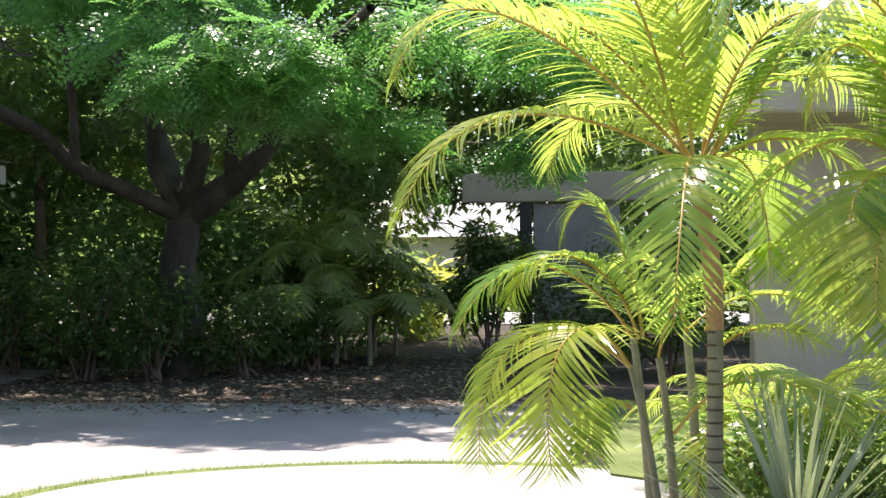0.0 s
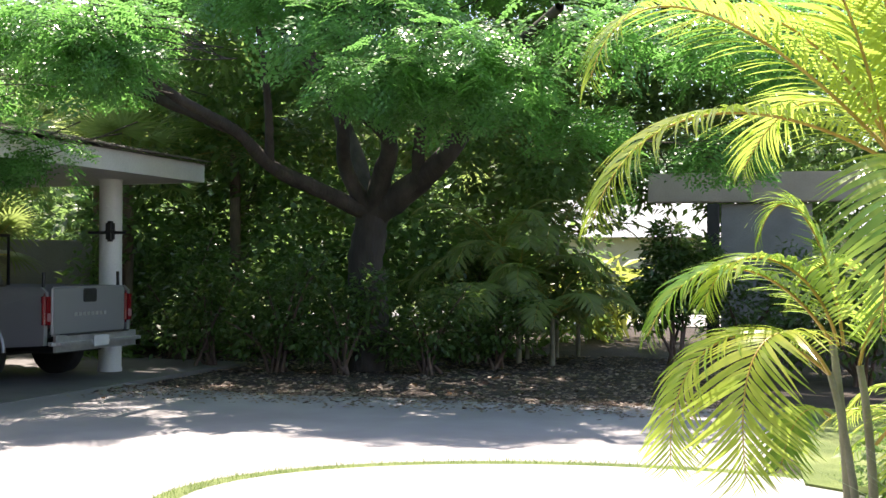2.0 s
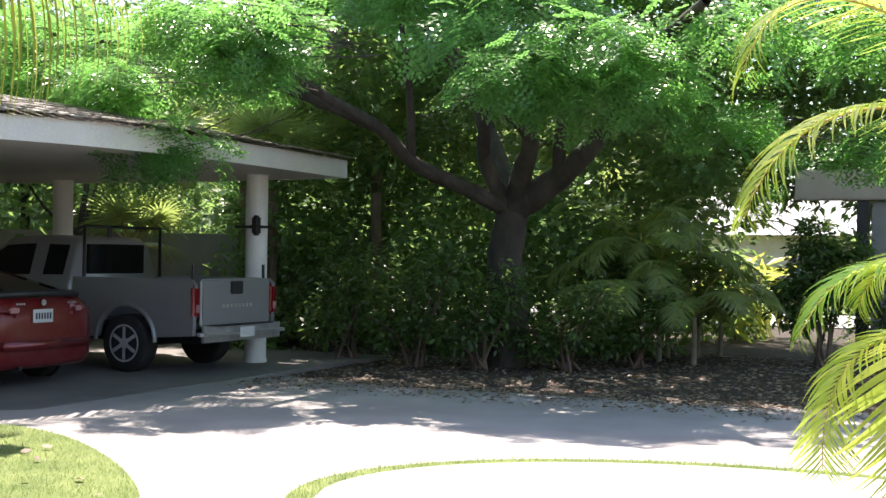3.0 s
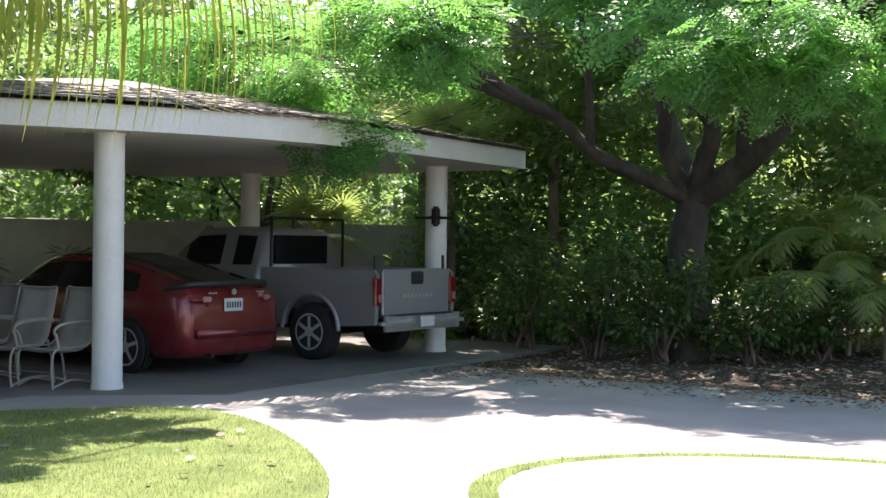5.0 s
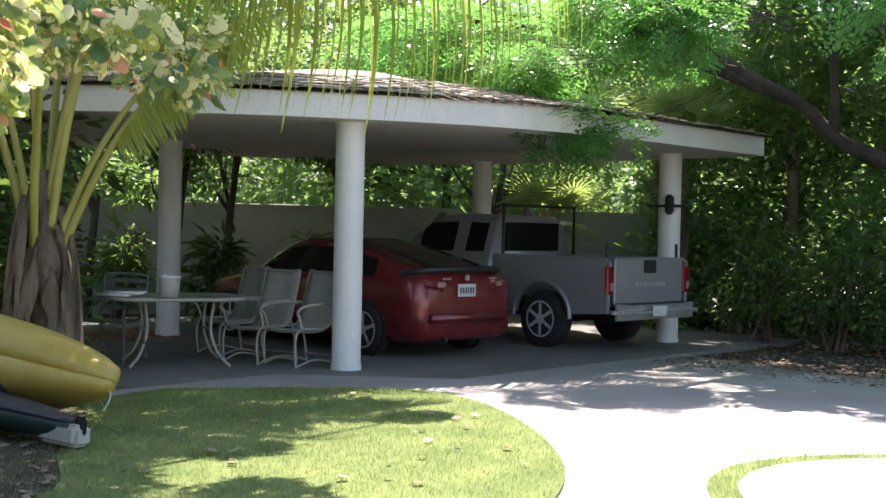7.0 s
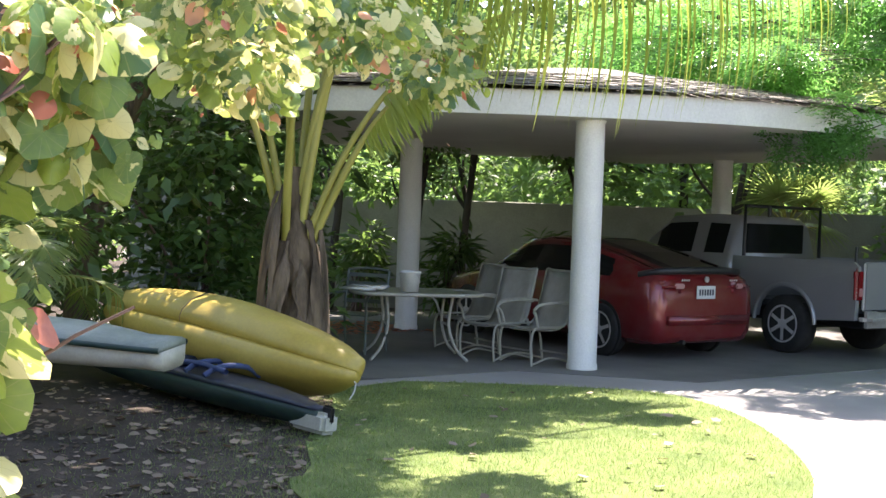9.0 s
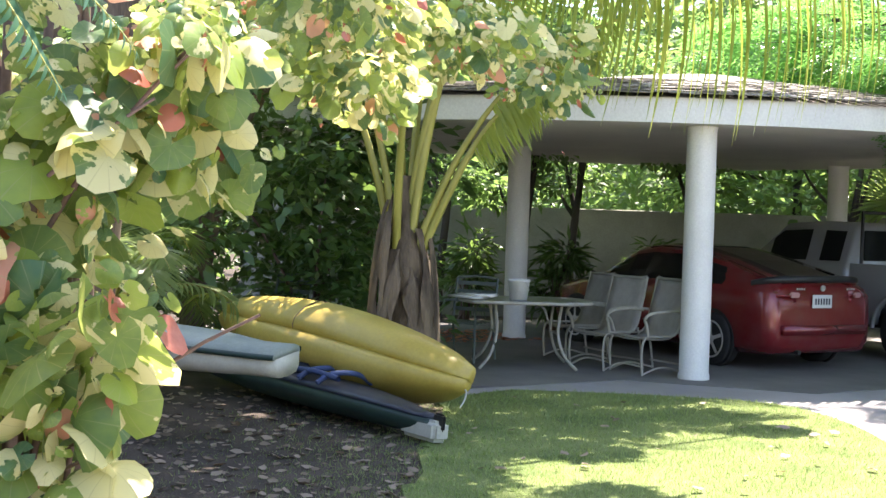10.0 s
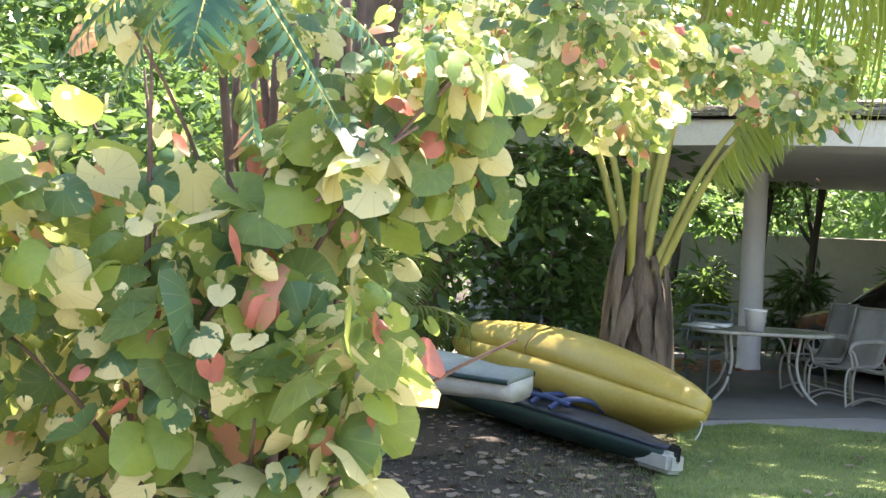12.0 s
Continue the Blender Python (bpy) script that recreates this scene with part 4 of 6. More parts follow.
def bars(parent, name, mat, at, count, size, gap, turn):
    for k in range(count):
        bm = box_bm(size, (0, (k - (count - 1) / 2) * gap, 0), 0.001, 1)
        bmesh.ops.transform(bm, matrix=turn, verts=bm.verts)
        bmesh.ops.translate(bm, vec=at, verts=bm.verts)
        part(name, bm, mat, parent)


def red_car():
    ob = empty("red_coupe", pose(-10.62, 10.82, 0, 0, 0, 177), "dark red hatchback coupe parked nose-in on the carport floor", "car")
    st = [(-0.86, 0.30, 0.62, 0.66, 0.66, 0.62), (-0.84, 0.24, 0.86, 0.95, 0.76, 0.66), (-0.72, 0.20, 0.94, 1.06, 0.82, 0.68), (-0.45, 0.19, 0.93, 1.12, 0.855, 0.64), (0.1, 0.18, 0.92, 1.25, 0.865, 0.60), (0.75, 0.18, 0.91, 1.37, 0.865, 0.58),
          (1.35, 0.18, 0.90, 1.385, 0.865, 0.58), (1.8, 0.18, 0.89, 1.33, 0.865, 0.57), (2.35, 0.18, 0.88, 1.06, 0.86, 0.62), (2.6, 0.19, 0.86, 0.93, 0.855, 0.68), (3.1, 0.20, 0.78, 0.84, 0.83, 0.70), (3.4, 0.24, 0.66, 0.70, 0.74, 0.62), (3.48, 0.32, 0.56, 0.58, 0.62, 0.5)]
    R = hull_rings(st)
    body = part("body", loft(R), M_RED, ob, "dark red painted body shell", True)
    part("rear_window", skin(R, 2.1, 5.0, 5.5, 9.5, 0.008, 0.05), M_TINT, ob, "dark tinted hatch glass")
    part("roof_glass", skin(R, 4.95, 6.6, 5.5, 9.5, 0.008, 0.04), M_TINT, ob)
    part("side_window", skin(R, 3.2, 8.2, 4, 5, 0.006, 0.1), M_TINT, ob, "dark side windows")
    part("side_window", skin(R, 3.2, 8.2, 10, 11, 0.006, 0.1), M_TINT, ob)
    part("windscreen", skin(R, 7, 8.6, 6, 9, 0.006, 0.08), M_TINT, ob)
    pipe("spoiler", [(-0.50, 0.74, 0.98), (-0.72, 0.64, 1.03), (-0.85, 0.34, 1.05), (-0.88, 0, 1.055), (-0.85, -0.34, 1.05), (-0.72, -0.64, 1.03), (-0.50, -0.74, 0.98)], 0.042, M_BLACK, ob, "black wrap-round tail spoiler", 10, 40)
    for s in (1, -1):
        lamp = part("tail_lamp", box_bm((0.20, 0.42, 0.15), (0, 0, 0), 0.07, 4, None), M_LENS, ob, "red tail lamp", True)
        lamp.matrix_basis = pose(-0.80, s * 0.55, 0.865, 0, 0, s * -10)
        part("lens", box_bm((0.03, 0.13, 0.06), (-0.092, s * -0.08, 0.01), 0.012, 2), M_CLEARLENS, lamp, "pale reversing lens")
        for x in (0, 2.72):
            well(ob, x, s * 0.845, 0.345, 0.32, s)
            wheel(ob, x, s * 0.79, 0.31, 0.20, 0.215, 5, s)
    part("bumper", box_bm((0.26, 1.50, 0.34), (-0.79, 0, 0.48), 0.13, 6), M_RED, ob, "red rear bumper", True)
    part("lower_bumper", box_bm((0.22, 1.40, 0.14), (-0.74, 0, 0.30), 0.06, 4), M_RED, ob, "red lower bumper skirt", True)
    plate = part("number_plate", box_bm((0.012, 0.30, 0.15), (-0.872, 0.03, 0.80), 0.004, 1), M_PLATE, ob, "white number plate")
    bars(plate, "plate_mark", M_INK, (-0.881, 0.03, 0.80), 6, (0.004, 0.024, 0.07), 0.042, Matrix.Identity(4))
    part("badge", lathe([(0.035, -0.006), (0.035, 0.006)], 18, "y"), M_CHROME, ob).matrix_basis = pose(-0.868, 0.02, 0.95, 0, 0, 90)
    for y in (0.36, -0.42):
        bars(ob, "badge_mark", M_CHROME, (-0.868, y, 0.94), 4, (0.004, 0.022, 0.02), 0.035, Matrix.Identity(4))
    part("exhaust", lathe([(0.022, 0), (0.025, 0.10)], 14, "y"), M_BLACK, ob).matrix_basis = pose(-0.80, 0.38, 0.23, 0, 0, 90)
    return ob


def pickup():
    ob = empty("pickup_truck", pose(-9.98, 13.42, 0, 0, 0, 176), "silver-grey pickup truck parked on the carport floor", "pickup")
    W = 0.86
    # load bed: sides with the arch cut out, tailgate, floor
    for s in (1, -1):
        bm = bmesh.new()
        rim = [(-1.08, 0.50), (-0.46, 0.46)] + [(0.46 * math.cos(a), 0.42 + 0.44 * math.sin(a)) for a in np.linspace(math.pi * 0.97, math.pi * 0.03, 16)] + [(0.46, 0.44), (0.92, 0.44), (0.92, 1.20), (-1.02, 1.20), (-1.10, 1.14)]
        lo = [bm.verts.new((x, s * (W - 0.07), z)) for x, z in rim]
        hi = [bm.verts.new((x, s * (W - (0.025 if z > 1.1 else 0.0)), z)) for x, z in rim]
        bm.faces.new(lo), bm.faces.new(hi)
        for i in range(len(rim)):
            bm.faces.new((lo[i], lo[(i + 1) % len(rim)], hi[(i + 1) % len(rim)], hi[i]))
        bmesh.ops.recalc_face_normals(bm, faces=bm.faces)
        side = part("bed_side", bm, M_SILVER, ob, "silver-grey load bed side")
        V, F = tube([(0.49 * math.cos(a), s * (W + 0.0), 0.40 + 0.47 * math.sin(a)) for a in np.linspace(math.pi * 1.0, 0, 24)], 0.03, 8)
        put("fender_flare", mesh_np("fender_flare", V, F, M_SILVER, smooth=True), side, "bulging wheel arch flare")
        lamp = part("tail_lamp", box_bm((0.09, 0.15, 0.42), (-1.075, s * (W - 0.055), 0.92), 0.04, 3), M_LENS, ob, "tall red tail lamp")
        part("lens", box_bm((0.02, 0.07, 0.10), (-1.122, s * (W - 0.055), 0.84), 0.01, 2), M_CLEARLENS, lamp, "pale reversing lens")
        for x in (0, 3.2):
            wheel(ob, x, s * 0.755, 0.37, 0.24, 0.235, 6, s)
    part("tailgate", box_bm((0.07, 1.44, 0.60), (-1.075, 0, 0.905), 0.025, 3), M_SILVER, ob, "silver tailgate with a dark latch")
    part("latch", box_bm((0.03, 0.26, 0.17), (-1.115, 0.02, 1.09), 0.03, 3), M_BLACK, ob, "black tailgate latch")
    bars(ob, "badge_mark", M_CHROME, (-1.113, 0.0, 0.86), 8, (0.006, 0.05, 0.045), 0.082, Matrix.Identity(4))
    bump = part("bumper", box_bm((0.20, 1.76, 0.20), (-1.20, 0, 0.52), 0.08, 4), M_CHROME, ob, "dull chrome step bumper")
    part("number_plate", box_bm((0.012, 0.30, 0.14), (-1.306, 0.04, 0.53), 0.004, 1), M_PLATE, bump, "pale number plate")
    part("step_pad", box_bm((0.14, 1.2, 0.012), (-1.19, 0, 0.622), 0.004, 1), M_BLACK, bump)
    part("bed_floor", box_bm((2.0, 1.6, 0.08), (-0.06, 0, 0.62), 0.01, 1), M_BLACK, ob)
    part("chassis", box_bm((4.6, 1.0, 0.22), (1.35, 0, 0.48), 0.03, 1), M_BLACK, ob)
    part("axle", lathe([(0.05, -0.7), (0.05, 0.7)], 12, "y"), M_BLACK, ob).location = (0, 0, 0.36)
    # cab and bonnet
    st = [(0.96, 0.44, 1.17, 1.66, W, 0.66), (1.05, 0.42, 1.17, 1.73, W, 0.66), (1.8, 0.40, 1.16, 1.75, W, 0.66), (2.3, 0.40, 1.15, 1.72, W, 0.65), (2.95, 0.42, 1.13, 1.20, W, 0.74), (3.3, 0.74, 1.10, 1.16, W, 0.74), (3.9, 0.55, 1.02, 1.08, W * 0.96, 0.7), (4.02, 0.5, 0.9, 0.95, W * 0.88, 0.66)]
    R = hull_rings(st)
    part("cab", loft(R), M_SILVER, ob, "silver-grey cab and bonnet", True)
    back = box_bm((0.02, 1.12, 0.40), (0.955, 0, 1.43), 0.06, 3)
    part("rear_window", back, M_TINT, ob, "dark rear cab window")
    for k0, k1 in ((4, 5), (10, 11)):
        part("side_window", skin(R, 1.05, 1.65, k0, k1, 0.006, 0.10), M_TINT, ob)
        part("side_window", skin(R, 1.75, 3.4, k0, k1, 0.006, 0.10), M_TINT, ob, "dark side windows")
    part("windscreen", skin(R, 3.05, 3.95, 6, 9, 0.006, 0.08), M_TINT, ob)
    for s in (1, -1):
        well(ob, 3.2, s * 0.845, 0.42, 0.42, s)
    # black pipe rack over the bed
    rack = put("rack", None, ob)
    for x in (0.82,):
        pipe("hoop", [(x, 0.74, 1.18), (x, 0.74, 1.86), (x, -0.74, 1.86), (x, -0.74, 1.18)], 0.025, M_BLACK, rack, "black pipe hoop")
    for y in (0.74, -0.74):
        pipe("post", [(-0.98, y, 1.18), (-0.98, y * 0.99, 1.38)], 0.02, M_BLACK, rack)
    pipe("prop", [(0.8, 0.3, 1.86), (0.8, 0.3, 1.72)], 0.03, M_BLACK, rack)
    return ob


red_car()
pickup()
for x, y, s in ((-9.6, 13.3, 0.22), (-9.95, 13.75, 0.26), (-9.5, 13.85, 0.18)):
    bmx = box_bm((s * 1.4, s * 1.2, s), (0, 0, s / 2), s * 0.25, 3)
    for v in bmx.verts:
        v.co += Vector(noise.noise_vector(v.co * 6)) * 0.03
    b = tagged(part("sack", bmx, M_BLACK, None, "", True), "dark filled sack lying in the truck's load bed", "sack", "sacks in the truck")
    b.location = (x, y, 0.665)

# hose reel on the column
reel = empty("hose_bib", pose(-9.36, 14.47, 1.9), "dark pipe fitting fixed to the carport column", "fitting")
pipe("pipe", [(-0.28, -0.02, 0), (0.0, -0.02, 0.0), (0.28, 0.0, 0)], 0.02, M_BLACK, reel)
part("box", box_bm((0.12, 0.10, 0.28), (0.06, -0.02, 0.02), 0.03, 3), M_BLACK, reel)
part("cap", box_bm((0.16, 0.12, 0.07), (0.06, -0.02, 0.02), 0.03, 3), M_BLACK, reel)

# ---- patio furniture ----
M_SLING = surface("grey_beige_sling", (0.30, 0.29, 0.26), (0.42, 0.40, 0.37), 5, 300, 0.9, bump=0.3)
M_TAN = surface("tan_powder_coat", (0.34, 0.32, 0.27), (0.48, 0.46, 0.40), 6, 60, 0.5, bump=0.08)
M_GREENMETAL = surface("grey_green_metal", (0.10, 0.13, 0.12), (0.18, 0.21, 0.20), 6, 60, 0.5, bump=0.08)
M_GLASSTOP, _t, _p, _ = nodes_of("patterned_table_glass")
_p.inputs["Base Color"].default_value, _p.inputs["Roughness"].default_value = (0.15, 0.155, 0.14, 1), 0.3
M_BUCKET = plain("white_plastic", (0.78, 0.78, 0.76), 0.45)


def sling_chair(m, label):
    ob = empty("patio_chair", m, label, "chair", "sling chairs at the table")
    for s in (1, -1):
        y = s * 0.27
        pipe("side_frame", [(0.25, y, 0.0), (0.27, y, 0.22), (0.22, y, 0.40), (0.0, y, 0.41), (-0.20, y, 0.44), (-0.30, y, 0.72), (-0.37, y, 1.02)], 0.014, M_TAN, ob, "", 8, 26)
        pipe("leg", [(-0.34, y, 0.0), (-0.30, y, 0.25), (-0.24, y, 0.46)], 0.014, M_TAN, ob, "", 8, 10)
        pipe("armrest", [(-0.28, s * 0.31, 0.66), (-0.05, s * 0.33, 0.68), (0.20, s * 0.33, 0.66), (0.28, s * 0.32, 0.60), (0.24, s * 0.30, 0.54), (0.20, s * 0.29, 0.42)], 0.015, M_TAN, ob, "curled tan armrest", 8, 22)
        pipe("runner", [(0.25, y, 0.015), (0.0, y * 1.02, 0.08), (-0.34, y, 0.015)], 0.012, M_TAN, ob, "", 8, 12)
    for x, z in ((0.23, 0.40), (-0.365, 1.01), (-0.30, 0.10)):
        pipe("rail", [(x, -0.27, z), (x, 0, z), (x, 0.27, z)], 0.012, M_TAN, ob)
    line = curve([(0.25, 0, 0.395), (0.10, 0, 0.385), (-0.10, 0, 0.375), (-0.21, 0, 0.46), (-0.30, 0, 0.74), (-0.375, 0, 1.03)], 22)
    bm = bmesh.new()
    rows = []
    for p in line:
        rows.append([bm.verts.new((p[0], y, p[2] - 0.03 * (1 - (y / 0.26) ** 2))) for y in np.linspace(-0.26, 0.26, 7)])
    for a, b in zip(rows, rows[1:]):
        for i in range(6):
            bm.faces.new((a[i], a[i + 1], b[i + 1], b[i]))
    g = bmesh.ops.extrude_face_region(bm, geom=bm.faces[:])
    bmesh.ops.translate(bm, vec=(0.004, 0, 0.008), verts=[v for v in g["geom"] if isinstance(v, bmesh.types.BMVert)])
    bmesh.ops.recalc_face_normals(bm, faces=bm.faces)
    part("sling", bm, M_SLING, ob, "grey-beige woven sling seat and back", True)
    return ob


first = sling_chair(pose(-10.35, 8.66, 0.006, 0, 0, 268), "tan metal patio chair with a grey-beige sling")
copy_thing(first, pose(-10.85, 8.5, 0.006, 0, 0, 274))
copy_thing(first, pose(-11.7, 8.75, 0.006, 0, 0, 262))


def slat_chair(m):
    ob = empty("slat_chair", m, "grey-green metal patio chair with a slatted back", "chair", "slatted chairs")
    for s in (1, -1):
        y = s * 0.26
        pipe("side_frame", [(-0.30, y, 0), (-0.24, y, 0.45), (-0.32, y, 0.92)], 0.015, M_GREENMETAL, ob, "", 8, 12)
        pipe("leg", [(0.24, y, 0), (0.24, y, 0.42), (0.2, y, 0.64), (-0.26, y, 0.66)], 0.015, M_GREENMETAL, ob, "", 8, 16)
    for z in (0.56, 0.66, 0.76, 0.86):
        bm = box_bm((0.012, 0.52, 0.045), (-0.25 - (z - 0.45) * 0.15, 0, z), 0.005, 2)
        part("slat", bm, M_GREENMETAL, ob)
    pipe("top_rail", [(-0.32, -0.26, 0.92), (-0.33, 0, 0.94), (-0.32, 0.26, 0.92)], 0.016, M_GREENMETAL, ob, "", 8, 10)
    for x in (-0.18, -0.08, 0.02, 0.12, 0.21):
        part("slat", box_bm((0.07, 0.52, 0.014), (x, 0, 0.43), 0.005, 2), M_GREENMETAL, ob)
    return ob


slat = slat_chair(pose(-11.95, 7.35, 0.006, 0, 0, 300))
copy_thing(slat, pose(-12.3, 5.15, 0.0, 0, 0, 290))

table = empty("patio_table", pose(-11.15, 7.62, 0.006, 0, 0, 62), "rounded glass-topped patio table with curved tan legs", "table")
bm = box_bm((1.35, 0.92, 0.03), (0, 0, 0.725), 0.0)
bmesh.ops.bevel(bm, geom=[e for e in bm.edges if abs(e.verts[0].co.z - e.verts[1].co.z) > 0.01], offset=0.22, segments=6, affect="EDGES")
part("tabletop", bm, M_GLASSTOP, table, "speckled glass top")
rimpts = [(x, y, 0.725) for x, y in ((0.46, -0.47), (0.68, -0.25), (0.69, 0.25), (0.46, 0.47), (-0.46, 0.47), (-0.69, 0.25), (-0.68, -0.25), (-0.46, -0.47), (0.46, -0.47))]
pipe("edge_band", rimpts, 0.02, M_TAN, table, "", 8, 60)
for sx in (1, -1):
    for sy in (1, -1):
        pipe("leg", [(sx * 0.36, sy * 0.28, 0.71), (sx * 0.33, sy * 0.25, 0.40), (sx * 0.40, sy * 0.30, 0.16), (sx * 0.52, sy * 0.40, 0.02)], 0.017, M_TAN, table, "", 8, 18)
    pipe("crossbar", [(sx * 0.335, -0.25, 0.38), (sx * 0.335, 0.0, 0.39), (sx * 0.335, 0.25, 0.38)], 0.013, M_TAN, table)

bucket = empty("bucket", pose(-11.0, 7.42, 0.748), "white plastic bucket standing on the patio table", "bucket")
part("pail", lathe([(0.095, 0), (0.115, 0.20), (0.122, 0.205), (0.122, 0.225), (0.108, 0.225), (0.09, 0.02)], 28), M_BUCKET, bucket, "", True)
pipe("bail", [(0.12, 0, 0.2), (0.1, 0.06, 0.13), (0, 0.125, 0.10), (-0.1, 0.06, 0.13), (-0.12, 0, 0.2)], 0.004, M_CHROME, bucket, "thin wire handle", 6, 16)
for k, (x, y, r) in enumerate(((-11.35, 7.0, 20), (-11.28, 7.08, 32))):
    bm = box_bm((0.42, 0.2, 0.025), (0, 0, 0.013 + 0.026 * k), 0.01, 2)
    bmesh.ops.subdivide_edges(bm, edges=bm.edges[:], cuts=2)
    for v in bm.verts:
        v.co.z += 0.012 * noise.noise(v.co * 9) * (v.co.z > 0.01)
    cloth = tagged(part("cloth", bm, M_BUCKET, None, "", True), "crumpled white cloth lying on the patio table", "cloth", "cloths on the table")
    cloth.matrix_basis = pose(x, y, 0.752, 0, 0, r)

# ---- kayaks ----
M_YELLOW = surface("yellow_plastic", (0.46, 0.33, 0.06), (0.62, 0.48, 0.12), 1.5, 40, 0.42, bump=0.12, coat=0.1)
M_NAVY = surface("navy_plastic", (0.012, 0.016, 0.032), (0.03, 0.04, 0.065), 3, 50, 0.45, bump=0.1)
M_DKGREEN = surface("dark_green_plastic", (0.012, 0.035, 0.03), (0.03, 0.07, 0.06), 3, 50, 0.45, bump=0.1)
M_PALEHULL = surface("pale_hull", (0.50, 0.50, 0.44), (0.66, 0.66, 0.60), 3, 50, 0.5, bump=0.1)
M_GREYDECK = surface("grey_green_plastic", (0.20, 0.25, 0.22), (0.36, 0.40, 0.37), 3, 50, 0.5, bump=0.1)
M_BLUE = surface("blue_webbing", (0.03, 0.05, 0.14), (0.07, 0.11, 0.24), 8, 90, 0.7, bump=0.2)


def axis_pose(a, b, spin=0.0):
    """A pose at a whose x axis points to b."""
    a, b = Vector(a), Vector(b)
    return Matrix.Translation(a) @ (b - a).to_track_quat("X", "Z").to_matrix().to_4x4() @ pose(0, 0, 0, spin, 0, 0)


def boat_half(length, section, taper, sheer, n=26, blunt=0.12, depth=0.45):
    """Rows of points along the boat: section(u) is a list of (y, z)."""
    rows = []
    for u in np.linspace(0, 1, n):
        f = max(blunt, (1 - abs(2 * u - 1) ** taper)) ** 0.6
        rows.append([(u * length, y * f, z * (depth + (1 - depth) * f) + sheer(u)) for y, z in section])
    return rows


A, B = (-8.04, 4.84, 0.30), (-10.59, 3.88, 0.62)
LY = (Vector(B) - Vector(A)).length
yellow = empty("kayak", axis_pose(A, B, 30), "yellow plastic kayak lying upside down across two others", "kayak", "kayaks on the ground")
hull_half = [(0.0, 0.40), (0.05, 0.375), (0.12, 0.37), (0.17, 0.335), (0.22, 0.325), (0.34, 0.20), (0.385, 0.09), (0.375, 0.03), (0.345, 0.0)]
hull_sec = [(-y, z) for y, z in hull_half[::-1]] + hull_half[1:]
deck_half = [(0.345, 0.0), (0.385, -0.03), (0.395, -0.10), (0.34, -0.19), (0.22, -0.235), (0.0, -0.24)]
deck_sec = [(-y, z) for y, z in deck_half] + deck_half[::-1][1:]


def rocker(u):
    return 0.06 * (2 * u - 1) ** 4


part("hull", loft(boat_half(LY, hull_sec, 2.0, rocker, 40, 0.03, 0.2)), M_YELLOW, yellow, "faded yellow hull with a ridged keel", True)
part("deck", loft(boat_half(LY, deck_sec, 2.0, rocker, 40, 0.03, 0.2)), M_YELLOW, yellow, "orange-yellow deck side underneath", True)
for k in (0.58,):
    row = boat_half(LY, [(y * 1.004, z * 1.004 + 0.001) for y, z in hull_sec], 2.0, rocker, 41, 0.03, 0.2)[int(k * 40)]
    pipe("strap_groove", row, 0.004, M_HUSK, yellow, "dark moulded groove across the hull")
pipe("toggle", [(0.02, 0, 0.0), (-0.03, 0.02, -0.03), (-0.05, 0.03, -0.10), (-0.04, 0.03, -0.16)], 0.006, M_PALEHULL, yellow, "pale tow cord", 6, 10)

A, B = (-7.50, 4.22, 0.04), (-11.0, 3.86, 0.10)
LB = (Vector(B) - Vector(A)).length
navy = empty("kayak", axis_pose(A, B, 4), "narrow kayak with navy deck and green hull on soil", "kayak", "kayaks on the ground")
lowsec = [(-0.28, 0.20), (-0.26, 0.10), (-0.16, 0.02), (0, -0.01), (0.16, 0.02), (0.26, 0.10), (0.28, 0.20)]
topsec = [(-0.285, 0.20), (-0.20, 0.235), (0, 0.25), (0.20, 0.235), (0.285, 0.20)]
sh0 = lambda u: 0.04 * (2 * u - 1) ** 2
part("hull", loft(boat_half(LB, lowsec, 1.9, sh0, 30, 0.1)), M_DKGREEN, navy, "dark green hull", True)
part("deck", loft(boat_half(LB, topsec, 1.9, sh0, 30, 0.1)), M_NAVY, navy, "navy deck", True)
bmx = box_bm((0.40, 0.15, 0.15), (0.10, 0, 0.075), 0.03, 3)
part("stern_cap", bmx, M_PALEHULL, navy, "pale stern cap")
part("rudder", box_bm((0.12, 0.03, 0.12), (-0.06, 0, 0.14), 0.02, 2), M_BLACK, navy)
for x in (1.15, 1.42):
    pipe("strap", [(x, -0.25, 0.24), (x, -0.15, 0.30), (x, 0, 0.32), (x, 0.15, 0.30), (x, 0.25, 0.24)], 0.022, M_BLUE, navy, "blue webbing strap", 8, 14)
pipe("strap", [(1.0, 0.16, 0.29), (1.3, 0.18, 0.31), (1.6, 0.16, 0.29)], 0.022, M_BLUE, navy, "", 8, 10)
seat = box_bm((0.42, 0.34, 0.09), (1.85, 0, 0.28), 0.04, 3)
part("seat", seat, M_NAVY, navy, "folded blue seat", True)

A, B = (-7.80, 3.25, 0.50), (-10.18, 1.60, 0.52)
LW = (Vector(B) - Vector(A)).length
white = empty("kayak", axis_pose(A, B, -6), "pale kayak with a grey-green deck under the bush", "kayak", "kayaks on the ground")
lows = [(-0.26, 0.17), (-0.24, 0.05), (-0.18, 0.0), (0, -0.01), (0.18, 0.0), (0.24, 0.05), (0.26, 0.17)]
tops = [(-0.27, 0.17), (-0.26, 0.215), (-0.16, 0.245), (0, 0.25), (0.16, 0.245), (0.26, 0.215), (0.27, 0.17)]
part("hull", loft(boat_half(LW, lows, 3.0, lambda u: 0.02 * u, 26, 0.45)), M_PALEHULL, white, "pale cream hull", True)
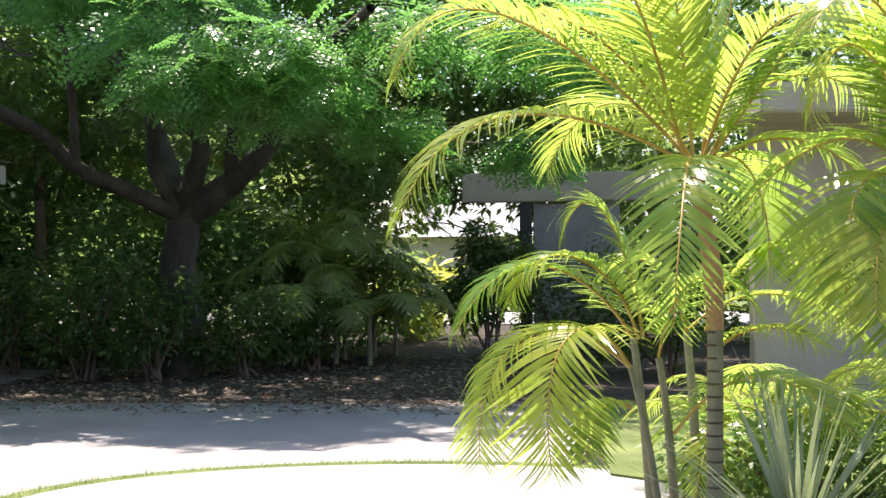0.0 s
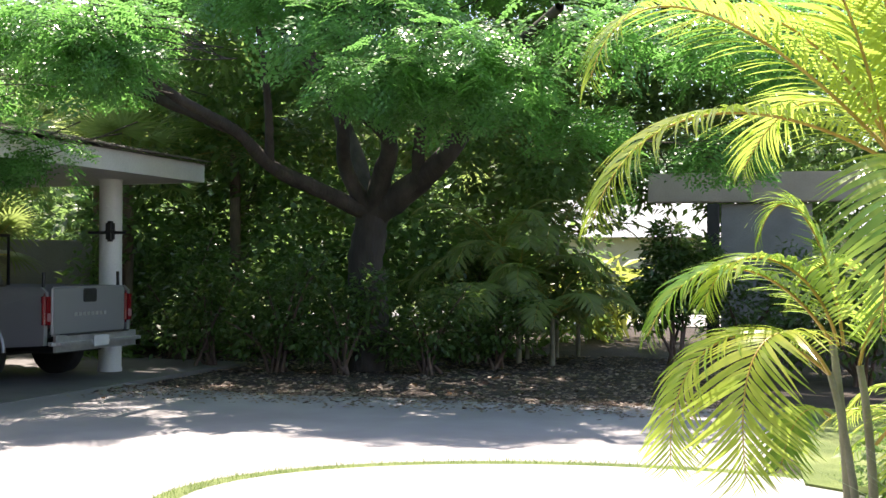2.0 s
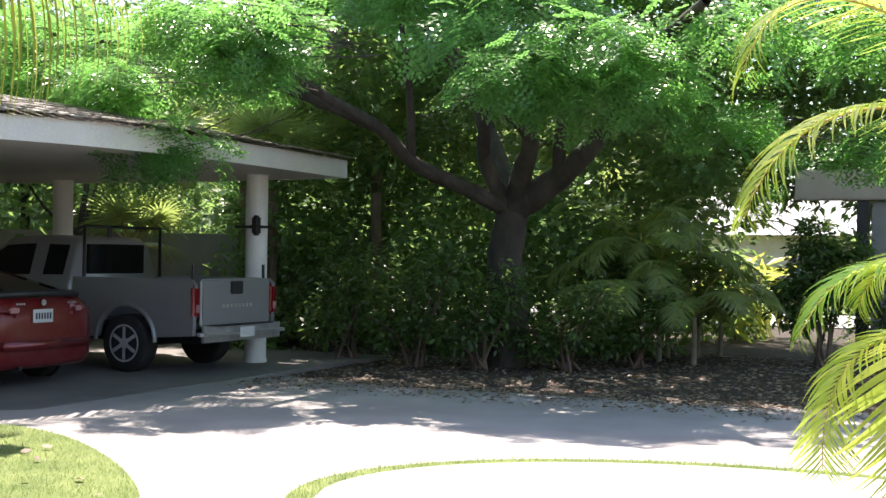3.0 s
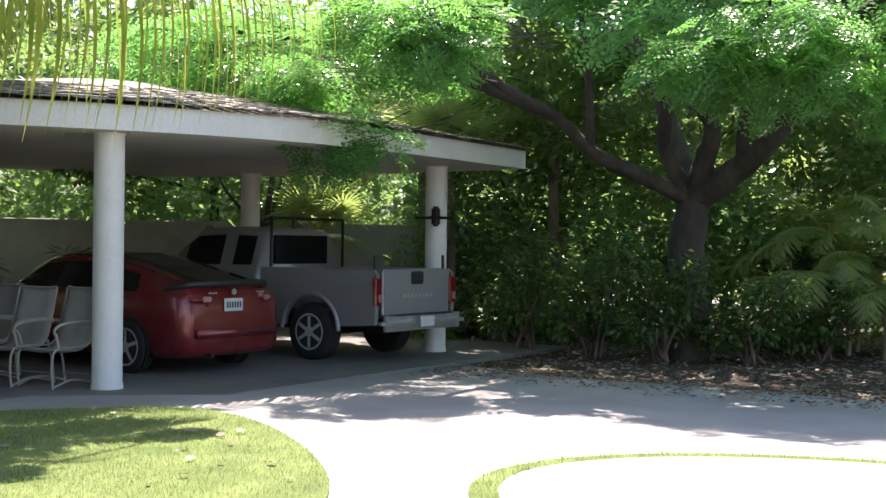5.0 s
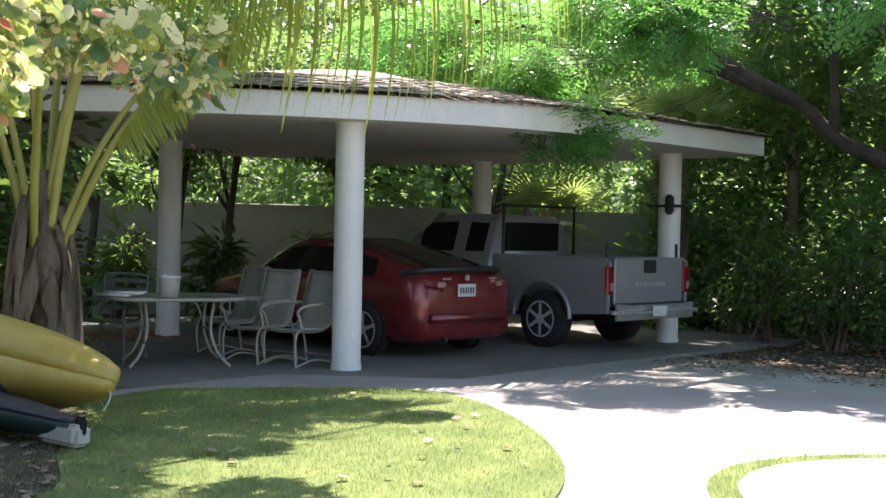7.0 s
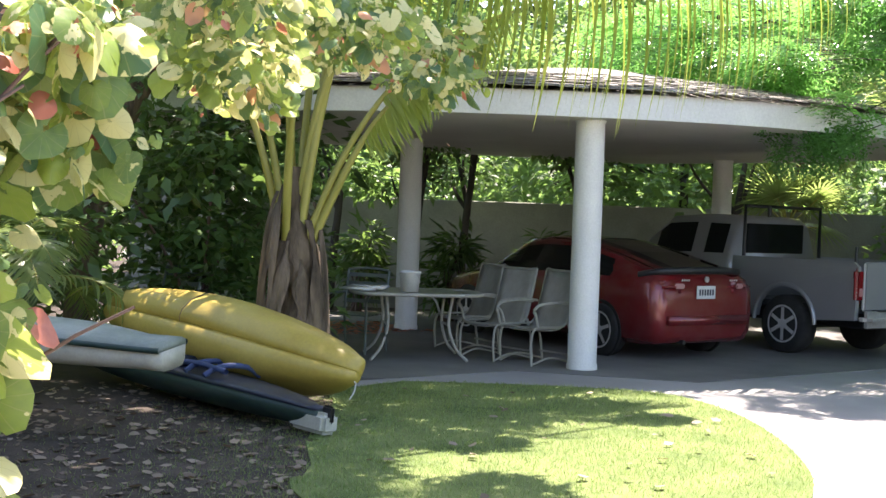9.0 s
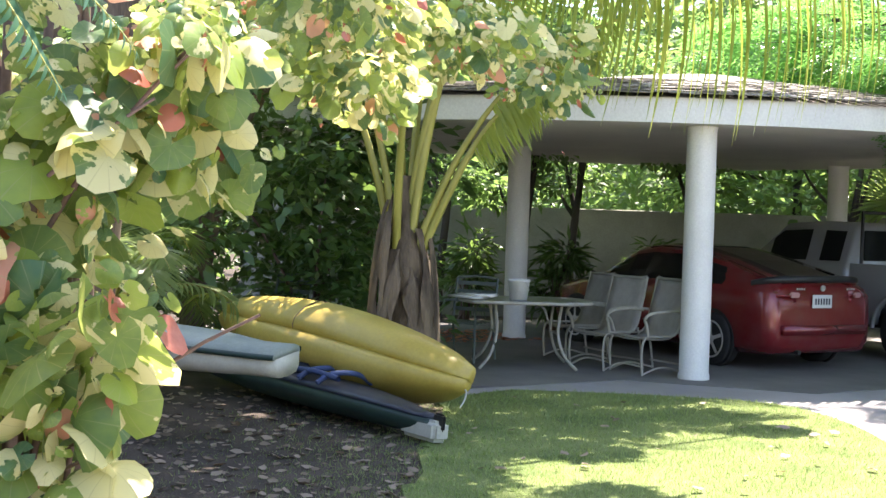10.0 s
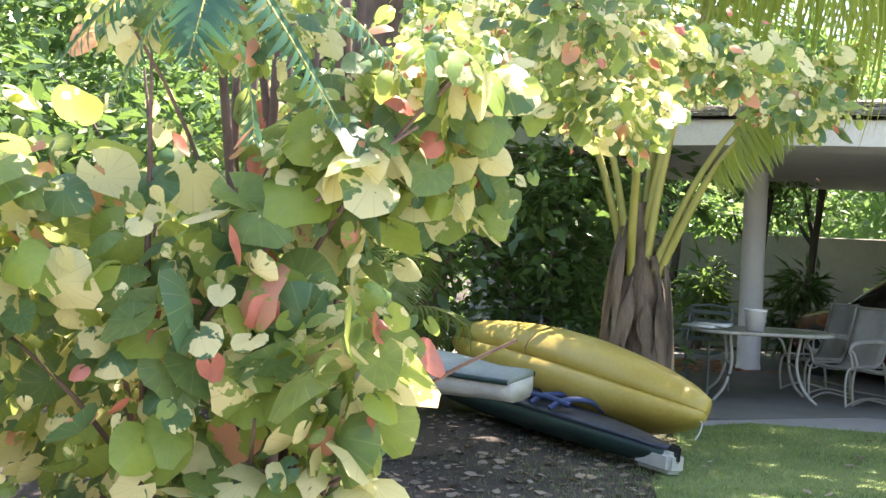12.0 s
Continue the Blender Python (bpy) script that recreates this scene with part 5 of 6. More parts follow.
part("deck", loft(boat_half(LW, tops, 3.0, lambda u: 0.02 * u, 26, 0.45)), M_GREYDECK, white, "grey-green deck", True)
for s in (1, -1):
    pipe("edge_strip", [(r[0][0], s * abs(r[0][1]) * 1.01, r[0][2] + 0.012) for r in boat_half(LW, tops, 3.0, lambda u: 0.02 * u, 26, 0.45)], 0.02, M_DKGREEN, white, "dark green edge strip")
for k, (x, y, h) in enumerate(((-9.36, 2.17, 0.53),)):
    trestle = tagged(part("boat_block", box_bm((0.18, 0.5, h), (0, 0, h / 2), 0.02, 2), M_HUSK, None), "rough dark wooden block under the pale kayak", "block", "blocks under the kayak")
    trestle.matrix_basis = pose(x, y, -0.05, 0, 0, 24)


# ---- coconut palm beside the kayaks ----
coco = empty("coconut_palm", pose(-9.45, 5.1, 0), "young coconut palm with yellow leaf stalks and dry husks", "palm")
husk = tube(curve([(0, 0, -0.1), (0.0, 0, 0.3), (-0.02, 0.02, 0.7), (0.02, 0, 1.1), (-0.03, 0, 1.5), (-0.03, 0, 1.95)], 22), np.interp(np.linspace(0, 1, 22), [0, 0.2, 0.6, 0.8, 1.0], [0.24, 0.18, 0.17, 0.12, 0.04]), 18, 0.14, rng)
put("trunk", mesh_np("trunk", *husk, M_HUSK, smooth=True), coco, "short trunk wrapped in dry fibre")
for k in range(34):
    a = rng.uniform(0, 6.28)
    d = np.array([math.cos(a), math.sin(a), 0])
    top = d * 0.15 + np.array([0, 0, rng.uniform(0.8, 1.9)])
    line = bezier([top, top + d * 0.14 + np.array([0, 0, -0.3]), d * 0.30 + np.array([0, 0, rng.uniform(0.1, 0.6)])], 10)
    w = rng.uniform(0.05, 0.1)
    side = np.array([-d[1], d[0], 0])
    ww = (np.linspace(0.5, 1, 10) * w * (0.7 + 0.5 * np.sin(np.linspace(0, 9, 10) + k)))[:, None]
    V = np.concatenate([line - side * ww, line + d * 0.03, line + side * ww])
    i = np.arange(9)
    F = np.concatenate([np.stack([i, i + 1, 10 + i + 1, 10 + i], 1), np.stack([10 + i, 10 + i + 1, 20 + i + 1, 20 + i], 1)])
    put("husk", mesh_np("husk", V, F, M_HUSK, smooth=True), coco, "hanging dry brown sheath")
CO = np.array([-9.45, 5.1, 0.0])


def coco_frond(*ctrl, leaf=0.7, pairs=46, hang=0.8, label="", stalk=0.042, start=0.55):
    a, b = frond([np.array(c) - CO for c in ctrl], rng, pairs, leaf, 0.045, 60, 0, hang, start, 0.25, stalk, 6)
    f = put("frond", mesh_np("frond", *a, M_COCO), coco, label)
    put("stalk", mesh_np("stalk", *b, M_PETIOLE, smooth=True), f, "yellow-green leaf stalk")


coco_frond((-9.5, 5.05, 1.0), (-9.55, 5.0, 2.0), (-9.75, 4.8, 3.2), (-10.3, 4.3, 4.2))
coco_frond((-9.48, 5.1, 1.1), (-9.42, 5.1, 2.2), (-9.1, 5.3, 3.6), (-8.4, 5.7, 4.4))
coco_frond((-9.4, 5.1, 1.1), (-9.2, 5.3, 2.0), (-8.9, 5.6, 3.0), (-8.2, 6.4, 3.3), hang=1.2, leaf=0.5)
coco_frond((-9.35, 5.15, 1.2), (-9.05, 5.45, 2.2), (-8.9, 5.6, 2.7), (-8.5, 6.0, 2.72), hang=1.8, leaf=0.42, pairs=26)
coco_frond((-9.55, 5.05, 1.1), (-9.65, 4.9, 2.2), (-9.9, 4.6, 3.4), (-10.6, 4.0, 3.9), hang=1.0)
# four high fronds out of view, added to dapple kayaks and soil
coco_frond((-9.45, 5.1, 1.2), (-9.5, 5.2, 3.0), (-9.9, 5.6, 5.0), (-10.6, 6.8, 5.3))
coco_frond((-9.45, 5.1, 1.2), (-9.4, 5.2, 3.0), (-9.3, 5.8, 5.2), (-9.0, 7.0, 5.6))
coco_frond((-9.4, 5.1, 1.2), (-9.3, 5.2, 3.0), (-8.9, 5.6, 5.0), (-8.1, 6.4, 5.2))
coco_frond((-9.5, 5.1, 1.2), (-9.6, 5.1, 3.0), (-10.1, 5.1, 4.9), (-11.2, 5.3, 5.1))
coco_frond((-9.45, 5.0, 1.2), (-9.3, 4.9, 2.4), (-8.6, 4.6, 3.6), (-7.4, 4.2, 3.7), hang=1.0)

# the long frond that hangs over the lawn
over = empty("coconut_palm", pose(-6.4, 1.4, 0), "tall coconut palm whose long frond hangs over the lawn", "palm")
put("trunk", mesh_np("trunk", *tube(np.array([(0, 0, -0.1), (0.1, 0.1, 1.5), (0.15, 0.3, 3.2)]), [0.16, 0.13, 0.11], 12), M_HUSK, smooth=True), over)
CO = np.array([-6.4, 1.4, 0.0])
coco = over
coco_frond((-6.25, 1.7, 3.2), (-5.6, 2.3, 3.25), (-4.6, 3.2, 2.85), (-3.3, 4.1, 2.62), leaf=0.85, pairs=70, hang=2.2, start=0.35)
coco_frond((-6.25, 1.7, 3.2), (-6.0, 3.2, 4.1), (-5.9, 4.4, 4.0), (-5.6, 5.6, 3.6), leaf=0.8, pairs=64, hang=2.0, start=0.35)
coco_frond((-6.25, 1.7, 3.2), (-7.0, 3.2, 4.3), (-7.4, 4.6, 4.2), (-8.0, 6.6, 3.4), leaf=0.8, pairs=60, hang=1.5, start=0.35)
coco_frond((-6.25, 1.7, 3.2), (-7.6, 1.6, 4.5), (-8.8, 1.8, 4.2), (-9.8, 2.2, 3.2), leaf=0.8, pairs=50, hang=1.2, start=0.35)


# tall palms beside the carport, crowns out of view to shade lawn, soil, kayaks
def tall_palm(base, top, label, count, length, extra=()):
    ob = empty("coconut_palm", pose(*base, 0), label, "palm", "tall coconut palms")
    o = np.array([*base, 0.0])
    tp = np.array(top) - o
    put("trunk", mesh_np("trunk", *tube(bezier([(0, 0, -0.1), (0, 0, tp[2] * 0.55), (tp[0] * 0.35, tp[1] * 0.35, tp[2] * 0.8), tp], 20), np.linspace(0.15, 0.09, 20), 12), M_HUSK, smooth=True), ob, "slender ringed grey trunk")
    lines = [[tp, tp + (np.array(a) - o - tp), np.array(b) - o, np.array(c) - o] for a, b, c in extra]
    for k in range(count):
        a, L = k * 2.4 + 0.5, length * rng.uniform(0.8, 1.1)
        flat, rise = np.array([math.cos(a), math.sin(a), 0]), rng.uniform(0.1, 0.9)
        lines.append([tp, tp + flat * L * 0.35 + np.array([0, 0, rise]), tp + flat * L * 0.75 + np.array([0, 0, rise * 0.8]), tp + flat * L + np.array([0, 0, rise - 1.0])])
    for ctrl in lines:
        a, b = frond(ctrl, rng, 58, 0.62, 0.062, 62, 8, 0.25, 0.18, 0.3, 0.03, 4)
        f = put("frond", mesh_np("frond", *a, M_COCO), ob)
        put("stalk", mesh_np("stalk", *b, M_PETIOLE, smooth=True), f)
    return ob


tall_palm((-13.0, 4.5), (-10.0, 8.0, 5.8), "tall coconut palm leaning over the carport's edge", 11, 2.8, [((-10.0, 9.4, 6.0), (-8.9, 11.0, 5.2), (-7.55, 13.3, 4.9))])
# second palm, placed unseen only for its shade on soil and kayaks
tall_palm((-10.4, -1.2), (-8.5, 5.0, 6.9), "tall coconut palm added out of view to shade the kayaks", 10, 2.6)


# unseen leafy tree added to dapple lawn, soil, kayaks: lumps over the shaded places
cover = []
for sx, sy, z, r in ((-9.2, 6.3, 5.3, 0.8), (-8.3, 5.6, 5.2, 0.75), (-7.7, 6.9, 5.4, 0.5), (-8.8, 4.4, 5.0, 0.45), (-7.3, 4.6, 5.0, 0.7), (-7.7, 3.5, 4.9, 0.8), (-6.6, 3.5, 4.9, 0.7), (-6.4, 2.3, 4.8, 0.8), (-5.6, 4.2, 5.0, 0.45), (-8.2, 2.4, 4.8, 0.9), (-10.2, 3.2, 5.0, 0.6), (-9.9, 6.9, 5.4, 0.6), (-3.7, 1.5, 4.6, 0.65), (-4.3, 1.9, 4.6, 0.7), (-4.6, 1.2, 4.5, 0.6), (-5.2, 2.4, 4.6, 0.6), (-8.6, 6.9, 5.4, 0.5), (-7.5, 5.7, 5.2, 0.5), (-9.1, 5.6, 5.2, 0.5), (-7.0, 2.9, 4.8, 0.6), (-6.1, 3.2, 4.8, 0.5), (-6.8, 5.0, 5.0, 0.4), (-3.15, -0.45, 4.4, 0.4), (-7.4, 2.0, 4.8, 0.6), (-8.7, 3.1, 4.9, 0.6), (-3.2, 0.35, 4.4, 0.35), (-7.9, 6.0, 5.3, 0.5), (-6.9, 6.9, 5.3, 0.3), (-10.6, 6.2, 5.3, 0.6)):
    up = (sun_way / sun_way.z) * z
    cover.append((sx + up.x, sy + up.y, z, r, r, 0.3))
broad_tree((-6.6, -1.6), 9.5, cover, 29000, "broad leafy tree added out of view to dapple the lawn", M_WOODS, (0.09, 0.18), 0.14, (-1.2, 3.0))


# ---- variegated hibiscus bush ----
def variegated(name, green, deep, cream, blush, amount):
    m, t, p, out = nodes_of(name)
    oi, g, tc = t.nodes.new("ShaderNodeObjectInfo"), t.nodes.new("ShaderNodeNewGeometry"), t.nodes.new("ShaderNodeTexCoord")
    def mth(op, a, b=None, c=None):
        n = t.nodes.new("ShaderNodeMath")
        n.operation = op
        for s, v in zip(n.inputs, (a, b, c)):
            if v is None:
                continue
            if isinstance(v, (int, float)):
                s.default_value = v
            else:
                t.links.new(v, s)
        return n.outputs[0]
    rnd = mth("FRACT", mth("ADD", oi.outputs["Random"], g.outputs["Random Per Island"]))
    off = t.nodes.new("ShaderNodeVectorMath")
    off.operation = "SCALE"
    off.inputs[0].default_value = (31, 17, 23)
    t.links.new(rnd, off.inputs[3])
    add = t.nodes.new("ShaderNodeVectorMath")
    t.links.new(tc.outputs["UV"], add.inputs[0])
    t.links.new(off.outputs[0], add.inputs[1])
    n1, n2 = t.nodes.new("ShaderNodeTexNoise"), t.nodes.new("ShaderNodeTexNoise")
    n1.inputs["Scale"].default_value, n1.inputs["Detail"].default_value = 2.6, 5
    n2.inputs["Scale"].default_value, n2.inputs["Detail"].default_value = 11, 3
    for n in (n1, n2):
        t.links.new(add.outputs[0], n.inputs["Vector"])
    # share of cream in each leaf follows its own number
    mask = mth("ADD", mth("MULTIPLY", n1.outputs["Fac"], 0.9), mth("MULTIPLY", n2.outputs["Fac"], 0.10))
    cut = mth("GREATER_THAN", mask, mth("SUBTRACT", 0.80, mth("MULTIPLY", mth("POWER", rnd, 1.7), 0.58)))
    mottle = mth("ADD", mth("MULTIPLY", n2.outputs["Fac"], 0.35), mth("MULTIPLY", mth("FRACT", mth("MULTIPLY", rnd, 5.7)), 0.75))
    base = ramp(t, mottle, [(0.25, deep), (0.85, green)])
    pale = mix_rgb(t, mth("GREATER_THAN", mth("FRACT", mth("MULTIPLY", rnd, 7.3)), 0.90), cream, blush)
    col = mix_rgb(t, cut, base, pale)
    # ribs
    uv = t.nodes.new("ShaderNodeSeparateXYZ")
    t.links.new(tc.outputs["UV"], uv.inputs[0])
    ang = mth("ARCTAN2", mth("SUBTRACT", uv.outputs[0], 0.5), uv.outputs[1])
    rib = mth("GREATER_THAN", mth("COSINE", mth("MULTIPLY", ang, 11.0)), 0.975)
    col = mix_rgb(t, mth("MULTIPLY", rib, 0.35), col, (0.45, 0.42, 0.22))
    t.links.new(col, p.inputs["Base Color"])
    p.inputs["Roughness"].default_value = 0.42
    bump_of(t, p, n2.outputs["Fac"], 0.25, 0.004)
    tr = t.nodes.new("ShaderNodeBsdfTranslucent")
    t.links.new(mix_rgb(t, 0.35, col, (0.66, 0.64, 0.18)), tr.inputs["Color"])
    mx = t.nodes.new("ShaderNodeMixShader")
    mx.inputs[0].default_value = amount
    t.links.new(p.outputs[0], mx.inputs[1])
    t.links.new(tr.outputs[0], mx.inputs[2])
    t.links.new(mx.outputs[0], out.inputs["Surface"])
    return m


M_HIB = variegated("variegated_leaf", (0.30, 0.42, 0.08), (0.045, 0.15, 0.075), (0.78, 0.74, 0.38), (0.66, 0.30, 0.20), 0.48)
M_PINK = foliage("pink_young_leaf", (0.32, 0.07, 0.05), (0.55, 0.20, 0.14), (0.75, 0.28, 0.15), 0.35, 0.45, 3.0)


def heart(cup, wave, rngl):
    """A heart-shaped leaf, about one unit long, with its stalk at the origin."""
    rings, spokes = 3, 14
    V, uv = [(0, 0, 0)], [(0.5, 0.0)]
    for i in range(1, rings + 1):
        f = i / rings
        for k in range(spokes):
            a = -math.pi * 0.93 + 2 * math.pi * 0.93 * k / (spokes - 1)
            r = 0.62 + 0.34 * math.exp(-(a / 0.28) ** 2) - 0.10 * (abs(a) / math.pi) ** 3
            r *= 1 + 0.03 * math.sin(a * 9 + wave)
            x, y = math.sin(a) * r * f * 0.98, math.cos(a) * r * f
            z = -cup * (f ** 2) * (0.5 + 0.5 * abs(math.sin(a))) + 0.05 * f * math.sin(3 * a + wave) - 0.10 * max(0, y) ** 2
            V.append((x, y, z))
            uv.append((0.5 + x * 0.5, y * 0.5))
    F = []
    for k in range(spokes - 1):
        F.append((0, 1 + k, 1 + k, 2 + k))
    for i in range(rings - 1):
        a, b = 1 + i * spokes, 1 + (i + 1) * spokes
        for k in range(spokes - 1):
            F.append((a + k, b + k, b + k + 1, a + k + 1))
    quad = [f for f in F if len(set(f)) == 4]
    # the centre fan as quads over pairs of spokes
    fan = [(0, 1 + k, 2 + k, 3 + k) for k in range(0, spokes - 2, 2)]
    return np.array(V, float), np.array(fan + quad), np.array(uv)


shapes = [heart(c, w, rng) for c, w in ((0.10, 0.0), (0.22, 1.3), (-0.05, 2.2), (0.30, 3.9), (0.15, 5.0), (0.4, 0.7))]
leaf_meshes = [mesh_np("leaf", V, F, M_HIB, uv, True) for V, F, uv in shapes]
pink_meshes = [mesh_np("leaf", V, F, M_PINK, uv, True) for V, F, uv in shapes[:3]]

bush = empty("hibiscus_bush", pose(-3.9, 0.3, 0), "variegated hibiscus bush with cream, green and pink leaves", "bush")
BO = np.array([-3.9, 0.3, 0.0])
blobs_b = [(-3.55, 0.30, 1.35, 0.42, 0.42, 0.5), (-3.75, -0.25, 1.5, 0.45, 0.45, 0.55), (-3.5, 0.15, 0.75, 0.45, 0.45, 0.42), (-3.45, 0.65, 1.75, 0.35, 0.35, 0.35), (-3.6, 0.3, 2.1, 0.4, 0.5, 0.15),
           (-3.3, 0.85, 1.98, 0.3, 0.3, 0.16), (-3.6, 1.45, 2.2, 0.38, 0.4, 0.2), (-4.0, 2.1, 2.2, 0.38, 0.42, 0.17), (-4.25, 2.7, 2.1, 0.28, 0.3, 0.15), (-4.3, 0.2, 1.2, 0.5, 0.6, 0.9), (-4.2, 0.9, 1.9, 0.45, 0.5, 0.4), (-3.4, 0.35, 0.4, 0.35, 0.35, 0.3), (-4.4, -0.9, 1.3, 0.5, 0.6, 0.9), (-4.6, 1.6, 2.35, 0.5, 0.6, 0.25), (-4.7, 2.4, 2.3, 0.4, 0.5, 0.2), (-3.2, 0.60, 1.25, 0.22, 0.25, 0.3), (-3.2, 0.58, 0.85, 0.22, 0.25, 0.3), (-3.4, 0.62, 0.45, 0.3, 0.25, 0.3), (-3.8, 1.6, 2.0, 0.3, 0.35, 0.2), (-4.6, 2.9, 2.3, 0.35, 0.35, 0.17), (-3.5, 0.95, 1.75, 0.3, 0.3, 0.25), (-3.9, 0.75, 1.3, 0.3, 0.3, 0.6)]
N = 5600
canopy_b = [b for b in blobs_b if b[1] > 1.1 or b[2] > 1.95]
at, out = in_blobs(blobs_b + canopy_b * 2, N, rng, 0.25)
way = out + rng.standard_normal((N, 3)) * 0.45
way[:, 2] = way[:, 2] * 0.5 - 0.75
facing = np.array([0.75, -0.35, 0.65]) + rng.standard_normal((N, 3)) * 1.0
turn = frames(way, facing, rng.uniform(-0.3, 0.3, N))
size = np.clip(rng.gamma(2.6, 0.028, N), 0.032, 0.135)
# small leaves in the overhanging top, large ones on the near side
size *= np.where((at[:, 1] > 1.1) | (at[:, 2] > 1.95), 0.5, 1.0)
order = np.argsort(((at - np.array([-0.4, -0.25, 1.55])) ** 2).sum(1))
stems = []
hubs = [np.array((-4.0 + dx, 0.3 + dy, -0.05)) for dx, dy in ((0, 0), (0.15, 0.2), (-0.15, -0.1), (0.05, -0.4), (-0.1, 0.45), (0.25, -0.1))]
for k, b in enumerate((blobs_b[:6] + blobs_b[9:13] + blobs_b[15:18]) * 2):
    e = np.array(b[:3]) + rng.standard_normal(3) * np.array(b[3:6]) * 0.5
    h = hubs[k % len(hubs)]
    stems.append(tube(bezier([h - BO, h * 0.75 + e * 0.25 + np.array([0, 0, e[2] * 0.5]) - BO, e - BO], 12), np.linspace(0.016, 0.004, 12), 6, 0.08, rng))
for k in range(14):
    h = np.array([-4.1 + rng.uniform(-0.25, 0.25), 0.6 + rng.uniform(-0.2, 0.2), 0.0])
    stems.append(tube(np.array([h, h + [0.02, 0.05, 1.1], h + [rng.uniform(-0.2, 0.2), rng.uniform(-0.1, 0.2), 2.3]]) - BO, [0.025, 0.02, 0.012], 7))
put("stem", mesh_np("stem", *join(stems), M_TWIG, smooth=True), bush, "bare brown stems")
for j, i in enumerate(order[:300]):
    me = (pink_meshes[j % 3] if j % 14 == 5 else leaf_meshes[j % 6])
    o = put("leaf", me, bush)
    o.matrix_basis = Matrix.Translation(at[i] - BO) @ Matrix(turn[i].tolist()).to_4x4() @ Matrix.Scale(float(size[i]) * (0.7 if j % 14 == 5 else 1.15), 4)
rest = order[300:]
pieces, uvs = [], []
for s in range(6):
    idx = rest[s::6]
    V, F, uv = shapes[s]
    pieces.append(strew((V, F), at[idx] - BO, turn[idx], size[idx]))
    uvs.append(np.tile(uv, (len(idx), 1)))
V, F = join(pieces)
tagged(put("leaves", mesh_np("leaves", V, F, M_HIB, np.concatenate(uvs), True), bush), kind="stuff")
idx = rng.choice(N, 300, replace=False)
V, F, uv = shapes[1]
tagged(put("young_leaves", mesh_np("young_leaves", *strew((V, F), at[idx] - BO + rng.standard_normal((300, 3)) * 0.06, turn[idx], size[idx] * 0.55), M_PINK, None, True), bush, "pink young leaves"), kind="stuff")

# dark feathered leaves that hang in front of the bush
M_FERN = foliage("blue_green_leaf", (0.02, 0.07, 0.045), (0.05, 0.13, 0.075), (0.10, 0.28, 0.12), 0.3, 0.4, 2.0)
fern = empty("feather_leaf_branch", pose(-2.93, 0.10, 2.40), "hanging branch with dark blue-green feathered leaves", "branch")
FO = np.array([-3.2, 0.1, 2.5])
for c in (((-3.25, 0.2, 2.25), (-3.1, 0.15, 2.1), (-3.08, 0.12, 1.98)), ((-3.2, 0.25, 2.2), (-3.1, 0.35, 2.02), (-3.05, 0.42, 1.88)), ((-3.25, 0.15, 2.2), (-3.25, 0.05, 2.05), (-3.25, 0.0, 1.9)),
          ((-3.3, 0.2, 2.2), (-3.3, 0.3, 2.0), (-3.28, 0.3, 1.85)), ((-3.25, 0.3, 2.25), (-3.15, 0.5, 2.12), (-3.1, 0.58, 1.98)), ((-3.3, 0.1, 2.2), (-3.35, -0.05, 2.1), (-3.35, -0.12, 1.95))):
    a, b = frond([np.array(q) - FO for q in c], rng, 17, 0.10, 0.021, 70, 5, 0.25, 0.1, 0.25, 0.004, 4)
    f = put("feather_leaf", mesh_np("feather_leaf", *a, M_FERN), fern)
    put("midrib", mesh_np("midrib", *b, M_PETIOLE), f)
put("branch", mesh_np("branch", *tube(np.array([(-3.9, 0.5, 2.3), (-3.5, 0.3, 2.35), (-3.25, 0.2, 2.22)]) - FO, [0.02, 0.014, 0.006], 6), M_TWIG), fern)

# ---- spiky plant below the areca ----
M_AGAVE = foliage("striped_strap_leaf", (0.07, 0.11, 0.055), (0.30, 0.36, 0.22), (0.38, 0.48, 0.2), 0.2, 0.4, 3.0)
agave = empty("spiky_plant", pose(0.62, 5.2, 0.0), "rosette plant with stiff pale-striped strap leaves", "plant")
for k in range(96):
    a, e = k * 2.4, math.radians(rng.uniform(5, 82))
    d = np.array([math.cos(a) * math.sin(e), math.sin(a) * math.sin(e), math.cos(e)])
    L = rng.uniform(0.55, 0.95)
    o = np.array([0, 0, 0.22 + rng.uniform(0, 0.12)])
    V, F = strew(blade(6, 0.034, 0.10), o[None], frames(d[None], (0, 0, 1)), np.array([L]))
    put("strap_leaf", mesh_np("strap_leaf", V, F, M_AGAVE, smooth=True), agave)
put("stock", mesh_np("stock", *tube([(0, 0, -0.1), (0, 0, 0.2), (0, 0, 0.4)], [0.08, 0.07, 0.03], 10), M_HUSK), agave)
shrub((0.9, 7.6), [(0.9, 7.6, 0.35, 0.6, 0.5, 0.35), (0.4, 8.0, 0.3, 0.4, 0.4, 0.3), (1.5, 7.2, 0.4, 0.5, 0.5, 0.4)], 1500, "low leafy plants under the palms", M_WOODS, (0.06, 0.12))
shrub((1.2, 4.9), [(1.2, 4.9, 0.3, 0.4, 0.3, 0.3), (1.6, 5.4, 0.45, 0.4, 0.4, 0.45)], 900, "low leafy plants under the palms", M_SHRUB, (0.12, 0.25), shape=LONGLEAF)

